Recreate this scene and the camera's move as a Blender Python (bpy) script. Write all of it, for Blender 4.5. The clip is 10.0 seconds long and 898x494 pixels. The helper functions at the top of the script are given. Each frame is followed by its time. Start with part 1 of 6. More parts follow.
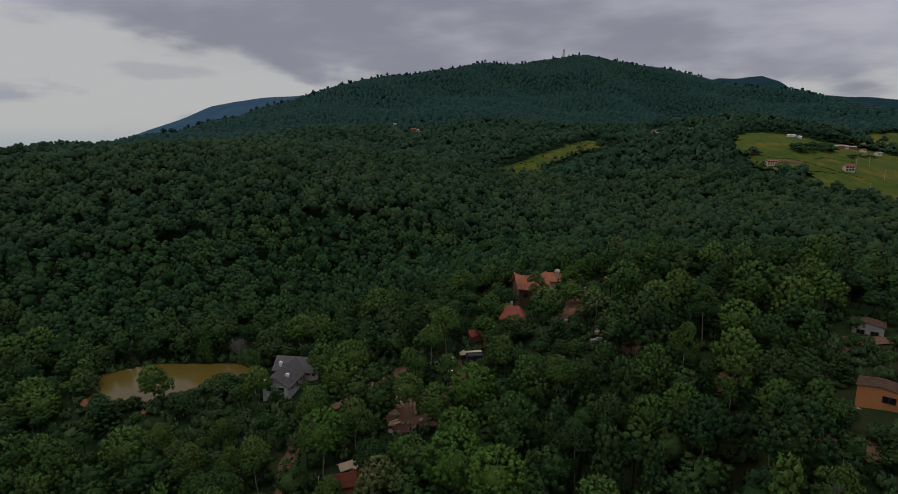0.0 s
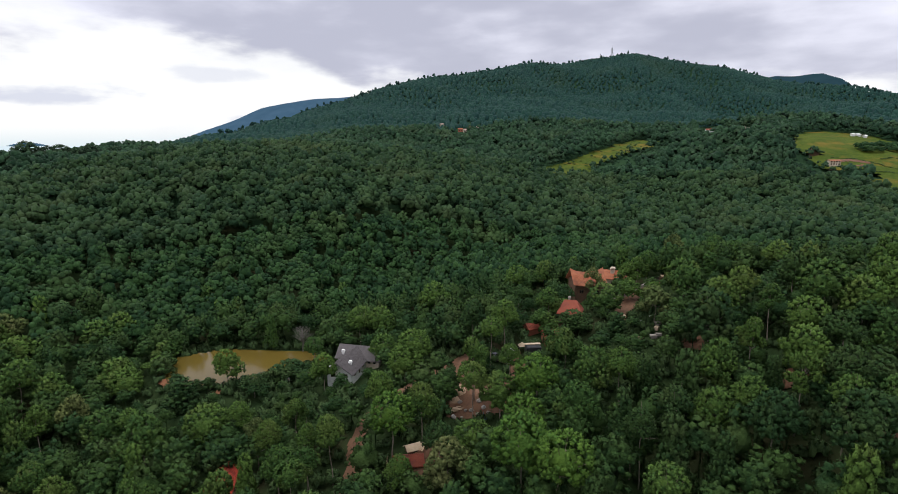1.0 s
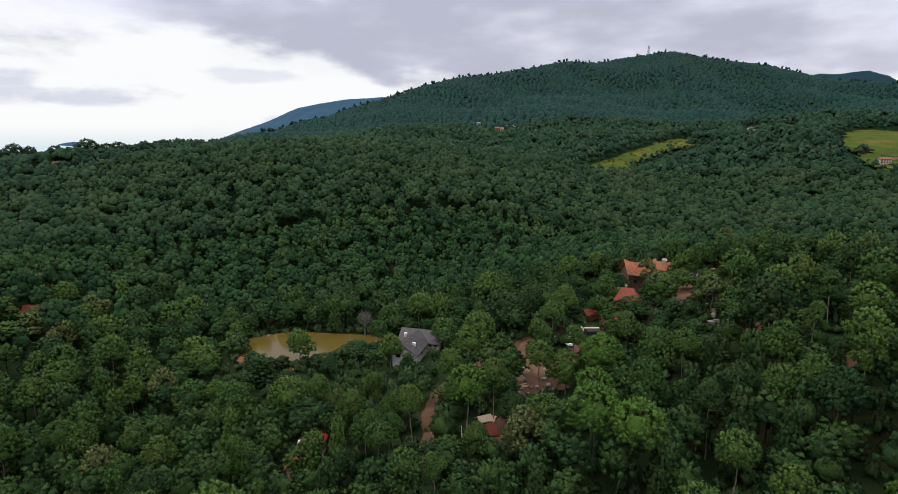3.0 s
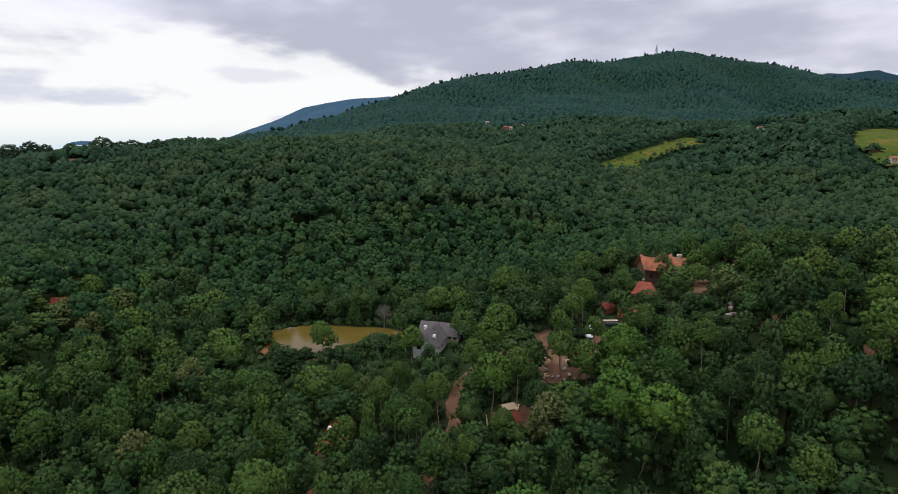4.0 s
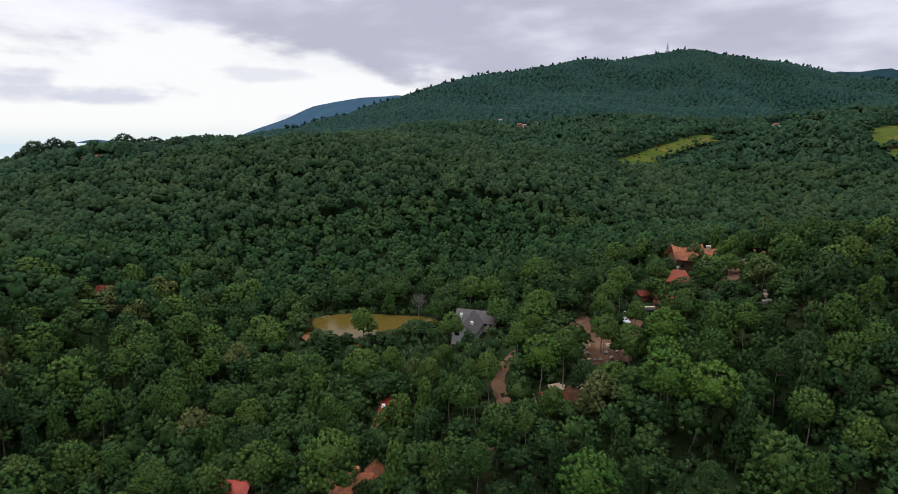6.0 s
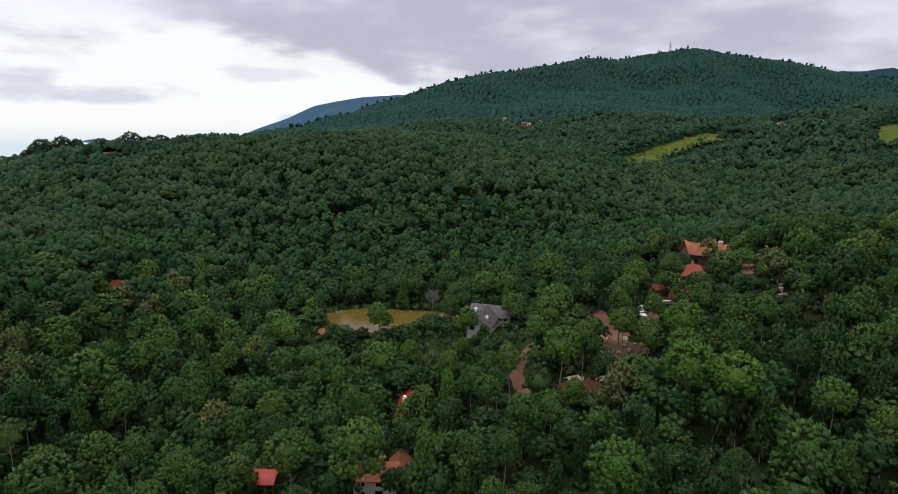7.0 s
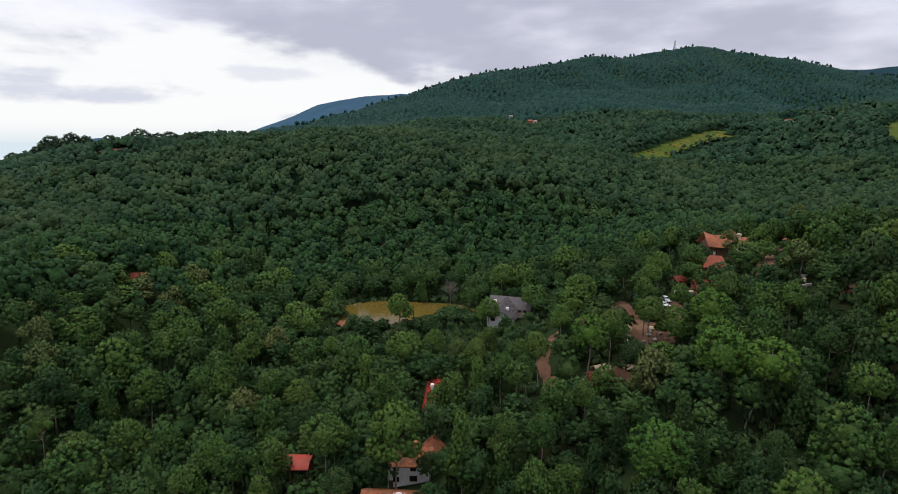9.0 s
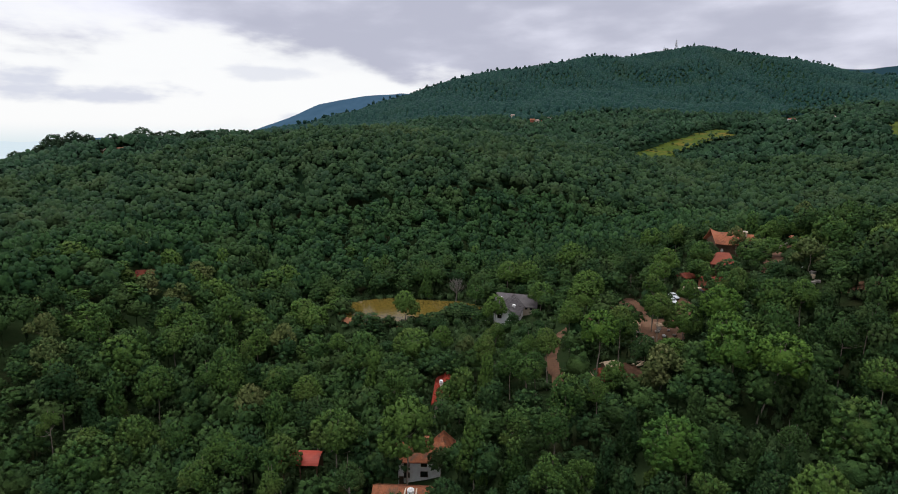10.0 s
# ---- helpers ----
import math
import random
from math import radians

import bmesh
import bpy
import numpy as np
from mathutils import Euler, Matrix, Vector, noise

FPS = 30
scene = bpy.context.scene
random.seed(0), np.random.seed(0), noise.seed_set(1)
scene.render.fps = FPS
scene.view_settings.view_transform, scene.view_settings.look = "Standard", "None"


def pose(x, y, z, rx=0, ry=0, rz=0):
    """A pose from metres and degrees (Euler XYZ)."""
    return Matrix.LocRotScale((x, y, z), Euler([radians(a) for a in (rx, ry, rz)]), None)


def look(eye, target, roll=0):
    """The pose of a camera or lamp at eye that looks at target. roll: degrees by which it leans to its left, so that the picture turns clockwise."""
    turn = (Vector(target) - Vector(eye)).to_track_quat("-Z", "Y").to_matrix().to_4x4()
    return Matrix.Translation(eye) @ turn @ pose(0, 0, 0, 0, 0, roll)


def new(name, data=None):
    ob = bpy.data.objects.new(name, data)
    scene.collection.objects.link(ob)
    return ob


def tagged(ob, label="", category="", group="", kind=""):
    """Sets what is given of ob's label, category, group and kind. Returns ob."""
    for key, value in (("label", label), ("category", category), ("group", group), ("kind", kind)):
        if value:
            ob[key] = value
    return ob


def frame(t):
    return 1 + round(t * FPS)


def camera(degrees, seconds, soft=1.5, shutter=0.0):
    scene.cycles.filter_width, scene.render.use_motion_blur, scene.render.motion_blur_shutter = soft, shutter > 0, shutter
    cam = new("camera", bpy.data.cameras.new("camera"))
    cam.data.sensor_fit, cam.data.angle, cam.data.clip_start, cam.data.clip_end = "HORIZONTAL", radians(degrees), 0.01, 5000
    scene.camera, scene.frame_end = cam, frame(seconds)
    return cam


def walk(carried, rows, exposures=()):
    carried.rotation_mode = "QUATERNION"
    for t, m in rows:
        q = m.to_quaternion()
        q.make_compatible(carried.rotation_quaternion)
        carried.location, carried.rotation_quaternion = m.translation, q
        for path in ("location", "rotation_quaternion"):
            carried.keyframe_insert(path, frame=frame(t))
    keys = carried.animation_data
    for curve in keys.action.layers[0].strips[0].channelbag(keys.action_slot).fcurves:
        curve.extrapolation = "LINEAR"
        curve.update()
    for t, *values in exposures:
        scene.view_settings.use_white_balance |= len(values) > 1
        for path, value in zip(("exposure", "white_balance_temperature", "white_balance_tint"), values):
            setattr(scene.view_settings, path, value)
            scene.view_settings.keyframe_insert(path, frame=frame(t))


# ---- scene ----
cam = camera(78.5, 10.0, soft=0.6)
METRES, EYE, TILT, LEAN, TURN = 60.0, 80.0, -11.5, 0.0, 0.0
ROWS = [
    (0.0, 0.0, 0.0, 0.0, -0.0, 0.0, 0.0),
    (0.5, -0.0497, -0.039, -0.0196, 2.46, 0.05, -0.44),
    (1.0, -0.0971, -0.0795, -0.0374, 4.32, 0.04, -0.8),
    (1.5, -0.1423, -0.1222, -0.0562, 5.56, 0.03, -1.02),
    (2.0, -0.1857, -0.1655, -0.0749, 6.34, 0.01, -1.18),
    (2.5, -0.2281, -0.2095, -0.093, 6.91, -0.0, -1.29),
    (4.0, -0.3489, -0.3312, -0.1455, 7.87, -0.07, -1.59),
    (4.5, -0.3914, -0.366, -0.1631, 8.07, -0.1, -1.61),
    (5.0, -0.4358, -0.3973, -0.1804, 8.27, -0.14, -1.68),
    (5.5, -0.4817, -0.4252, -0.1975, 8.44, -0.16, -1.71),
    (7.0, -0.6137, -0.4827, -0.2489, 8.64, -0.21, -1.78),
    (7.5, -0.649, -0.4933, -0.265, 8.7, -0.23, -1.78),
    (8.0, -0.6798, -0.5, -0.2796, 8.74, -0.26, -1.81),
    (8.5, -0.7057, -0.5039, -0.2922, 8.79, -0.27, -1.8),
    (9.0, -0.7288, -0.5053, -0.303, 8.84, -0.28, -1.8),
    (9.5, -0.7488, -0.5045, -0.313, 8.87, -0.28, -1.8),
    (10.0, -0.7673, -0.5032, -0.3224, 8.89, -0.3, -1.82),
]
FADE = [(0.0, -1.15), (0.1, -0.6), (0.2, -0.28), (0.3, -0.08), (0.4, 0.0), (1.0, 0.0), (3.0, -0.08), (10.0, -0.08)]
walk(cam, [(t, pose(0, 0, EYE, TILT, LEAN, TURN) @ pose(METRES * x, METRES * y, METRES * z, 90 + pitch, roll, yaw)) for t, x, y, z, yaw, pitch, roll in ROWS], FADE)

# ---------------------------------------------------------------- sky and sun
SUN_AZ, SUN_EL = radians(-62), radians(64)


def build_sky():
    """Overcast sky: a Nishita sky behind broken layered cloud, with a brighter opening low in the west."""
    world = bpy.data.worlds.new("overcast_sky")
    scene.world = world
    world.use_nodes = True
    nt = world.node_tree
    nt.nodes.clear()
    N, L = nt.nodes.new, nt.links.new

    def math_node(op, a, b=None, c=None):
        n = N("ShaderNodeMath")
        n.operation = op
        for i, v in enumerate((a, b, c)):
            if v is None:
                continue
            if isinstance(v, (int, float)):
                n.inputs[i].default_value = v
            else:
                L(v, n.inputs[i])
        return n.outputs[0]

    def smooth(v, a, b):
        n = N("ShaderNodeMapRange")
        n.interpolation_type = "SMOOTHSTEP"
        n.inputs[1].default_value, n.inputs[2].default_value = a, b
        L(v, n.inputs[0])
        return n.outputs[0]

    def noise_at(vec, scale, detail, rough):
        n = N("ShaderNodeTexNoise")
        n.inputs["Scale"].default_value, n.inputs["Detail"].default_value, n.inputs["Roughness"].default_value = scale, detail, rough
        L(vec, n.inputs["Vector"])
        return n.outputs[0]

    def mix(fac, a, b):
        n = N("ShaderNodeMix")
        n.data_type = "RGBA"
        L(fac, n.inputs[0])
        for i, v in ((6, a), (7, b)):
            if isinstance(v, tuple):
                n.inputs[i].default_value = (*v, 1)
            else:
                L(v, n.inputs[i])
        return n.outputs[2]

    coord = N("ShaderNodeTexCoord").outputs["Generated"]
    sep = N("ShaderNodeSeparateXYZ")
    L(coord, sep.inputs[0])
    x, y, z = sep.outputs
    az = math_node("MULTIPLY", math_node("ARCTAN2", x, y), 57.3)
    el = math_node("MULTIPLY", math_node("ARCSINE", z), 57.3)
    # cloud layers drawn out along the horizon
    comb = N("ShaderNodeCombineXYZ")
    L(math_node("MULTIPLY", az, 0.055), comb.inputs[0])
    L(math_node("MULTIPLY", el, 0.17), comb.inputs[1])
    plane = comb.outputs[0]
    big = noise_at(plane, 1.0, 3.0, 0.5)
    fine = noise_at(plane, 2.4, 5.0, 0.52)
    wisp = math_node("SUBTRACT", big, 0.5)
    curl = math_node("SUBTRACT", fine, 0.5)
    # cloud deck: heavy above the mountain's shoulder, paler to the west and overhead
    heavy = math_node("MULTIPLY", smooth(az, -46.0, -16.0), math_node("SUBTRACT", 1.0, smooth(az, -6.0, 30.0)))
    tone = math_node("ADD", math_node("MULTIPLY", big, 0.75), math_node("MULTIPLY", fine, 0.36))
    tone = math_node("SUBTRACT", tone, math_node("MULTIPLY", heavy, 0.13))
    grey = mix(smooth(tone, 0.36, 0.72), (0.54, 0.55, 0.67), (0.98, 0.985, 1.12))
    # clear bright opening under the deck towards the west, its upper edge billowed
    edge = math_node("SUBTRACT", 8.4, math_node("MULTIPLY", smooth(az, -20.5, -13.0), 3.9))
    edge = math_node("ADD", edge, math_node("ADD", math_node("MULTIPLY", wisp, 8.0), math_node("MULTIPLY", curl, 8.0)))
    opening = math_node("SUBTRACT", 1.0, smooth(math_node("SUBTRACT", el, edge), -1.1, 1.7))
    haze = mix(smooth(el, -1.2, 1.2), (0.80, 0.91, 0.96), (1.06, 1.065, 1.075))
    haze = mix(math_node("MULTIPLY", smooth(tone, 0.50, 0.30), 0.4), haze, (0.84, 0.86, 0.94))
    # loose grey clouds floating in the opening
    for caz, cel, waz, wel in ((-38.5, 3.6, 4.6, 1.1), (-46.5, 4.0, 3.8, 1.6), (-24.0, 1.6, 3.0, 0.5), (-27.0, 5.6, 6.0, 0.7)):
        u = math_node("POWER", math_node("ABSOLUTE", math_node("DIVIDE", math_node("SUBTRACT", az, caz), waz)), 2.0)
        v = math_node("POWER", math_node("ABSOLUTE", math_node("DIVIDE", math_node("SUBTRACT", el, cel), wel)), 2.0)
        body = math_node("SUBTRACT", math_node("ADD", math_node("ADD", u, v), math_node("MULTIPLY", curl, 6.0)), 0.0)
        puff = math_node("SUBTRACT", 1.0, smooth(body, 0.0, 1.3))
        haze = mix(math_node("MULTIPLY", puff, 0.85 if wel > 1 else 0.5), haze, (0.70, 0.73, 0.86))
    cloud = mix(opening, grey, haze)
    # brighter towards the zenith
    cloud = mix(smooth(el, 16.0, 65.0), cloud, (1.86, 1.92, 2.08))
    sky = N("ShaderNodeTexSky")
    sky.sky_type, sky.sun_disc = "NISHITA", False
    sky.sun_elevation, sky.sun_rotation = SUN_EL, SUN_AZ
    clear = N("ShaderNodeBackground")
    L(sky.outputs[0], clear.inputs[0])
    clear.inputs[1].default_value = 0.08
    over = N("ShaderNodeBackground")
    L(cloud, over.inputs[0])
    over.inputs[1].default_value = 1.0
    both = N("ShaderNodeMixShader")
    both.inputs[0].default_value = 0.94
    L(clear.outputs[0], both.inputs[1])
    L(over.outputs[0], both.inputs[2])
    L(both.outputs[0], N("ShaderNodeOutputWorld").inputs[0])


build_sky()
sun = new("sun", bpy.data.lights.new("sun", "SUN"))
sun.data.energy, sun.data.angle, sun.data.color = 1.15, radians(30), (1.0, 0.95, 0.87)
far_sun = Vector((math.sin(SUN_AZ) * math.cos(SUN_EL), math.cos(SUN_AZ) * math.cos(SUN_EL), math.sin(SUN_EL)))
sun.matrix_world = look(far_sun * 500, (0, 0, 0))

# ---------------------------------------------------------------- materials


def material(name, dark, light, scale=1.0, rough=0.8, bump=0.0, bump_scale=None, metal=0.0, island=0.0, obj=0.0, tone=0.0, stain=None, stain_scale=0.3, spec=0.3):
    """A two-scale procedural surface: colour between dark and light by noise, optional per-piece variation, stains and relief."""
    m = bpy.data.materials.new(name)
    m.use_nodes = True
    nt = m.node_tree
    N, L = nt.nodes.new, nt.links.new
    bsdf = nt.nodes["Principled BSDF"]
    bsdf.inputs["Roughness"].default_value, bsdf.inputs["Metallic"].default_value = rough, metal
    bsdf.inputs["Specular IOR Level"].default_value = spec
    geo = N("ShaderNodeNewGeometry")

    def noise_node(s, detail=5.0):
        n = N("ShaderNodeTexNoise")
        n.inputs["Scale"].default_value, n.inputs["Detail"].default_value, n.inputs["Roughness"].default_value = s, detail, 0.6
        L(geo.outputs["Position"], n.inputs["Vector"])
        return n.outputs[0]

    def math_node(op, a, b):
        n = N("ShaderNodeMath")
        n.operation = op
        for i, v in enumerate((a, b)):
            if isinstance(v, (int, float)):
                n.inputs[i].default_value = v
            else:
                L(v, n.inputs[i])
        return n.outputs[0]

    coarse, grain = noise_node(scale), noise_node(scale * 6.3)
    fac = math_node("ADD", math_node("MULTIPLY", math_node("SUBTRACT", coarse, 0.5), 1.7), math_node("MULTIPLY", math_node("SUBTRACT", grain, 0.5), 1.2))
    fac = math_node("ADD", fac, 0.5)
    if island:
        fac = math_node("ADD", fac, math_node("MULTIPLY", math_node("SUBTRACT", geo.outputs["Random Per Island"], 0.5), island))
    if tone:
        att = N("ShaderNodeAttribute")
        att.attribute_name = "tone"
        fac = math_node("ADD", fac, math_node("MULTIPLY", math_node("SUBTRACT", att.outputs["Fac"], 0.5), tone))
    if obj:
        info = N("ShaderNodeObjectInfo")
        fac = math_node("ADD", fac, math_node("MULTIPLY", math_node("SUBTRACT", info.outputs["Random"], 0.5), obj))
    ramp = N("ShaderNodeMix")
    ramp.data_type, ramp.clamp_factor = "RGBA", True
    L(fac, ramp.inputs[0])
    ramp.inputs[6].default_value, ramp.inputs[7].default_value = (*dark, 1), (*light, 1)
    colour = ramp.outputs[2]
    if stain:
        s = N("ShaderNodeMix")
        s.data_type = "RGBA"
        mr = N("ShaderNodeMapRange")
        mr.inputs[1].default_value, mr.inputs[2].default_value = 0.52, 0.68
        L(noise_node(stain_scale), mr.inputs[0])
        L(mr.outputs[0], s.inputs[0])
        L(colour, s.inputs[6])
        s.inputs[7].default_value = (*stain, 1)
        colour = s.outputs[2]
    L(colour, bsdf.inputs["Base Color"])
    if bump:
        b = N("ShaderNodeBump")
        b.inputs["Strength"].default_value, b.inputs["Distance"].default_value = 1.0, bump
        L(noise_node(bump_scale or scale * 4), b.inputs["Height"])
        L(b.outputs[0], bsdf.inputs["Normal"])
    return m


def needles(name, dark, light, yellow, tree_scale=0.09, bump=0.25, bump_scale=2.2, tone=0.0):
    """Pine foliage: green by clump and by tree, some trees yellower."""
    m = material(name, dark, light, scale=0.5, rough=0.8, bump=bump, bump_scale=bump_scale, island=0.85, obj=0.0 if tone else 0.95, tone=tone, stain=yellow, stain_scale=tree_scale, spec=0.12)
    return m


M_NEEDLE = needles("pine_needles", (0.0345, 0.0799, 0.0197), (0.0812, 0.1427, 0.0275), (0.0910, 0.1300, 0.0300), bump=0.35, bump_scale=3.0)
M_NEEDLE_FRESH = needles("fresh_green_needles", (0.0413, 0.1007, 0.0191), (0.0854, 0.1565, 0.0234), (0.0677, 0.1344, 0.0213), bump=0.35, bump_scale=3.0)
M_NEEDLE_OLIVE = needles("olive_needles", (0.0707, 0.1056, 0.0325), (0.1301, 0.1527, 0.0478), (0.1301, 0.1363, 0.0505), bump=0.35, bump_scale=3.0)
# for dark green growth, and as painted shade on fillers and near right pines
M_NEEDLE_DARK_SHADED = needles("dark_and_shaded_needles", (0.0196, 0.0512, 0.0167), (0.0430, 0.0823, 0.0213), (0.0477, 0.0773, 0.0227), bump=0.35, bump_scale=3.0)
M_GROVE = needles("grove_needles", (0.0185, 0.0488, 0.0151), (0.0431, 0.0851, 0.0198), (0.0485, 0.0785, 0.0212), tree_scale=0.06, bump=0.5, bump_scale=2.2, tone=0.9)
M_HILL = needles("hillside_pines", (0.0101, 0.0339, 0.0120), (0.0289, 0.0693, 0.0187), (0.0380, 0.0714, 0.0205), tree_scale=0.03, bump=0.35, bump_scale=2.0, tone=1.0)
# slope and hillside greens carry some painted haze, bluer the farther off
M_SLOPE_HAZED = needles("hazed_slope_pines", (0.0119, 0.0344, 0.0136), (0.0311, 0.0639, 0.0212), (0.0405, 0.0652, 0.0225), tree_scale=0.02, bump=0.45, bump_scale=1.6, tone=1.0)
M_HILLSIDE_HAZED = needles("hazed_hillside_needles", (0.0095, 0.0310, 0.0145), (0.0265, 0.0650, 0.0280), (0.0345, 0.0650, 0.0270), tree_scale=0.02, bump=0.45, bump_scale=1.6, tone=1.0)
# blue haze of distance is mixed into the mountain's needle colour
M_FAR_HAZED = needles("hazed_mountain_pines", (0.0058, 0.0298, 0.0258), (0.0116, 0.0435, 0.0314), (0.0136, 0.0409, 0.0266), tree_scale=0.010, bump=0.25, bump_scale=0.8, tone=1.2)
M_HILL_OAK = needles("ridge_tree_leaves", (0.010, 0.027, 0.014), (0.034, 0.066, 0.030), (0.040, 0.064, 0.032), bump=0.12, bump_scale=3.0)
M_SHRUB = material("undergrowth", (0.026, 0.052, 0.019), (0.060, 0.098, 0.034), 0.4, 0.8, 0.15, 3.0, island=0.8, spec=0.1)
M_BARK = material("pine_bark", (0.1148, 0.0891, 0.0702), (0.3105, 0.2565, 0.2093), 1.2, 0.9, 0.05, 8.0)
M_DEAD = material("dead_wood", (0.09, 0.08, 0.07), (0.19, 0.17, 0.15), 1.2, 0.9, 0.03, 8.0)
M_FLOOR = material("forest_floor", (0.014, 0.028, 0.010), (0.030, 0.046, 0.017), 0.05, 0.95, 0.3, 0.6, stain=(0.032, 0.028, 0.014), stain_scale=0.03, spec=0.02)
# far ground painted canopy green to lighten the shaded gaps between trees
M_GAP_GREEN = material("gap_lightening_green", (0.014, 0.036, 0.017), (0.030, 0.062, 0.027), 0.03, 0.95, 0.4, 0.3, spec=0.02)
M_GRASS = material("meadow_grass", (0.028, 0.056, 0.008), (0.082, 0.102, 0.014), 0.06, 0.9, 0.5, 0.4, stain=(0.140, 0.100, 0.018), stain_scale=0.035, spec=0.05)
M_LAWN = material("green_lawn", (0.022, 0.046, 0.010), (0.044, 0.078, 0.017), 0.25, 0.9, 0.1, 2.0)
M_DIRT = material("reddish_dirt", (0.0738, 0.0361, 0.0194), (0.153, 0.0774, 0.0422), 0.25, 0.95, 0.15, 1.2, stain=(0.18, 0.1012, 0.0598), stain_scale=0.15)
M_CLAY = material("orange_clay", (0.16, 0.065, 0.030), (0.27, 0.115, 0.055), 0.4, 0.9, 0.1, 1.5)
M_SAND = material("pale_sand", (0.27, 0.18, 0.11), (0.40, 0.28, 0.18), 0.5, 0.95, 0.1, 2.0)
M_ROOF_GREY = material("grey_shingles", (0.080, 0.070, 0.070), (0.135, 0.118, 0.118), 0.8, 0.75, 0.04, 5.0)
M_ROOF_ORANGE = material("orange_roof_tiles", (0.27, 0.088, 0.042), (0.41, 0.145, 0.072), 0.5, 0.8, 0.06, 4.0, stain=(0.24, 0.09, 0.05), stain_scale=0.35)
M_ROOF_RED = material("red_roof_tiles", (0.1672, 0.0357, 0.0187), (0.264, 0.0638, 0.0323), 0.6, 0.75, 0.05, 4.0, stain=(0.132, 0.0357, 0.0272), stain_scale=0.4)
M_ROOF_OLD = material("weathered_clay_tiles", (0.13, 0.045, 0.024), (0.42, 0.150, 0.068), 0.9, 0.85, 0.08, 4.0, stain=(0.11, 0.075, 0.052), stain_scale=0.7)
M_RED_SHEET = material("red_sheet_metal", (0.24, 0.030, 0.016), (0.36, 0.050, 0.026), 0.6, 0.6, 0.02, 3.0, stain=(0.20, 0.035, 0.022), stain_scale=0.4)
M_TIN = material("rusty_tin_roof", (0.26, 0.17, 0.14), (0.42, 0.32, 0.28), 0.6, 0.5, 0.03, 3.0, metal=0.3)
M_WHITE = material("white_plaster", (0.62, 0.60, 0.58), (0.80, 0.79, 0.77), 0.4, 0.85, 0.02, 4.0, stain=(0.55, 0.52, 0.48), stain_scale=0.5)
M_CREAM = material("cream_plaster", (0.46, 0.36, 0.27), (0.60, 0.50, 0.40), 0.4, 0.85, 0.02, 4.0)
M_ORANGE_WALL = material("orange_plaster", (0.42, 0.165, 0.055), (0.54, 0.225, 0.085), 0.4, 0.85, 0.02, 4.0)
M_BRICK = material("brick_red_wall", (0.24, 0.075, 0.045), (0.36, 0.125, 0.075), 0.7, 0.9, 0.04, 4.0)
M_WOOD = material("brown_timber", (0.06, 0.035, 0.022), (0.15, 0.085, 0.05), 0.8, 0.85, 0.03, 5.0)
M_PLANK = material("pale_planks", (0.40, 0.28, 0.18), (0.60, 0.46, 0.32), 0.9, 0.85, 0.02, 5.0)
M_STONE = material("stone_masonry", (0.16, 0.14, 0.12), (0.34, 0.30, 0.26), 0.7, 0.9, 0.08, 2.5)
M_CONCRETE = material("concrete", (0.28, 0.27, 0.26), (0.42, 0.41, 0.39), 0.5, 0.9, 0.03, 3.0)
M_STEEL = material("galvanised_steel", (0.16, 0.165, 0.18), (0.26, 0.265, 0.28), 1.0, 0.5, metal=0.6)
M_BLACK = material("black_tarpaulin", (0.010, 0.010, 0.012), (0.028, 0.028, 0.030), 0.8, 0.6, 0.03, 3.0)
M_CANVAS = material("cream_canvas", (0.40, 0.30, 0.20), (0.54, 0.42, 0.30), 0.6, 0.9)
M_CARWHITE = material("white_car_paint", (0.70, 0.70, 0.70), (0.80, 0.80, 0.80), 0.5, 0.3, spec=0.5)
M_CARDARK = material("dark_car_paint", (0.015, 0.017, 0.02), (0.03, 0.033, 0.04), 0.5, 0.25, spec=0.5)
M_RUBBER = material("rubber", (0.012, 0.012, 0.012), (0.03, 0.03, 0.03), 2.0, 0.9)
M_BLUE = material("blue_plastic", (0.02, 0.05, 0.11), (0.04, 0.09, 0.18), 1.0, 0.5)


def glass_material():
    m = bpy.data.materials.new("window_glass")
    m.use_nodes = True
    b = m.node_tree.nodes["Principled BSDF"]
    b.inputs["Base Color"].default_value = (0.012, 0.014, 0.016, 1)
    b.inputs["Roughness"].default_value = 0.06
    b.inputs["Specular IOR Level"].default_value = 0.5
    return m


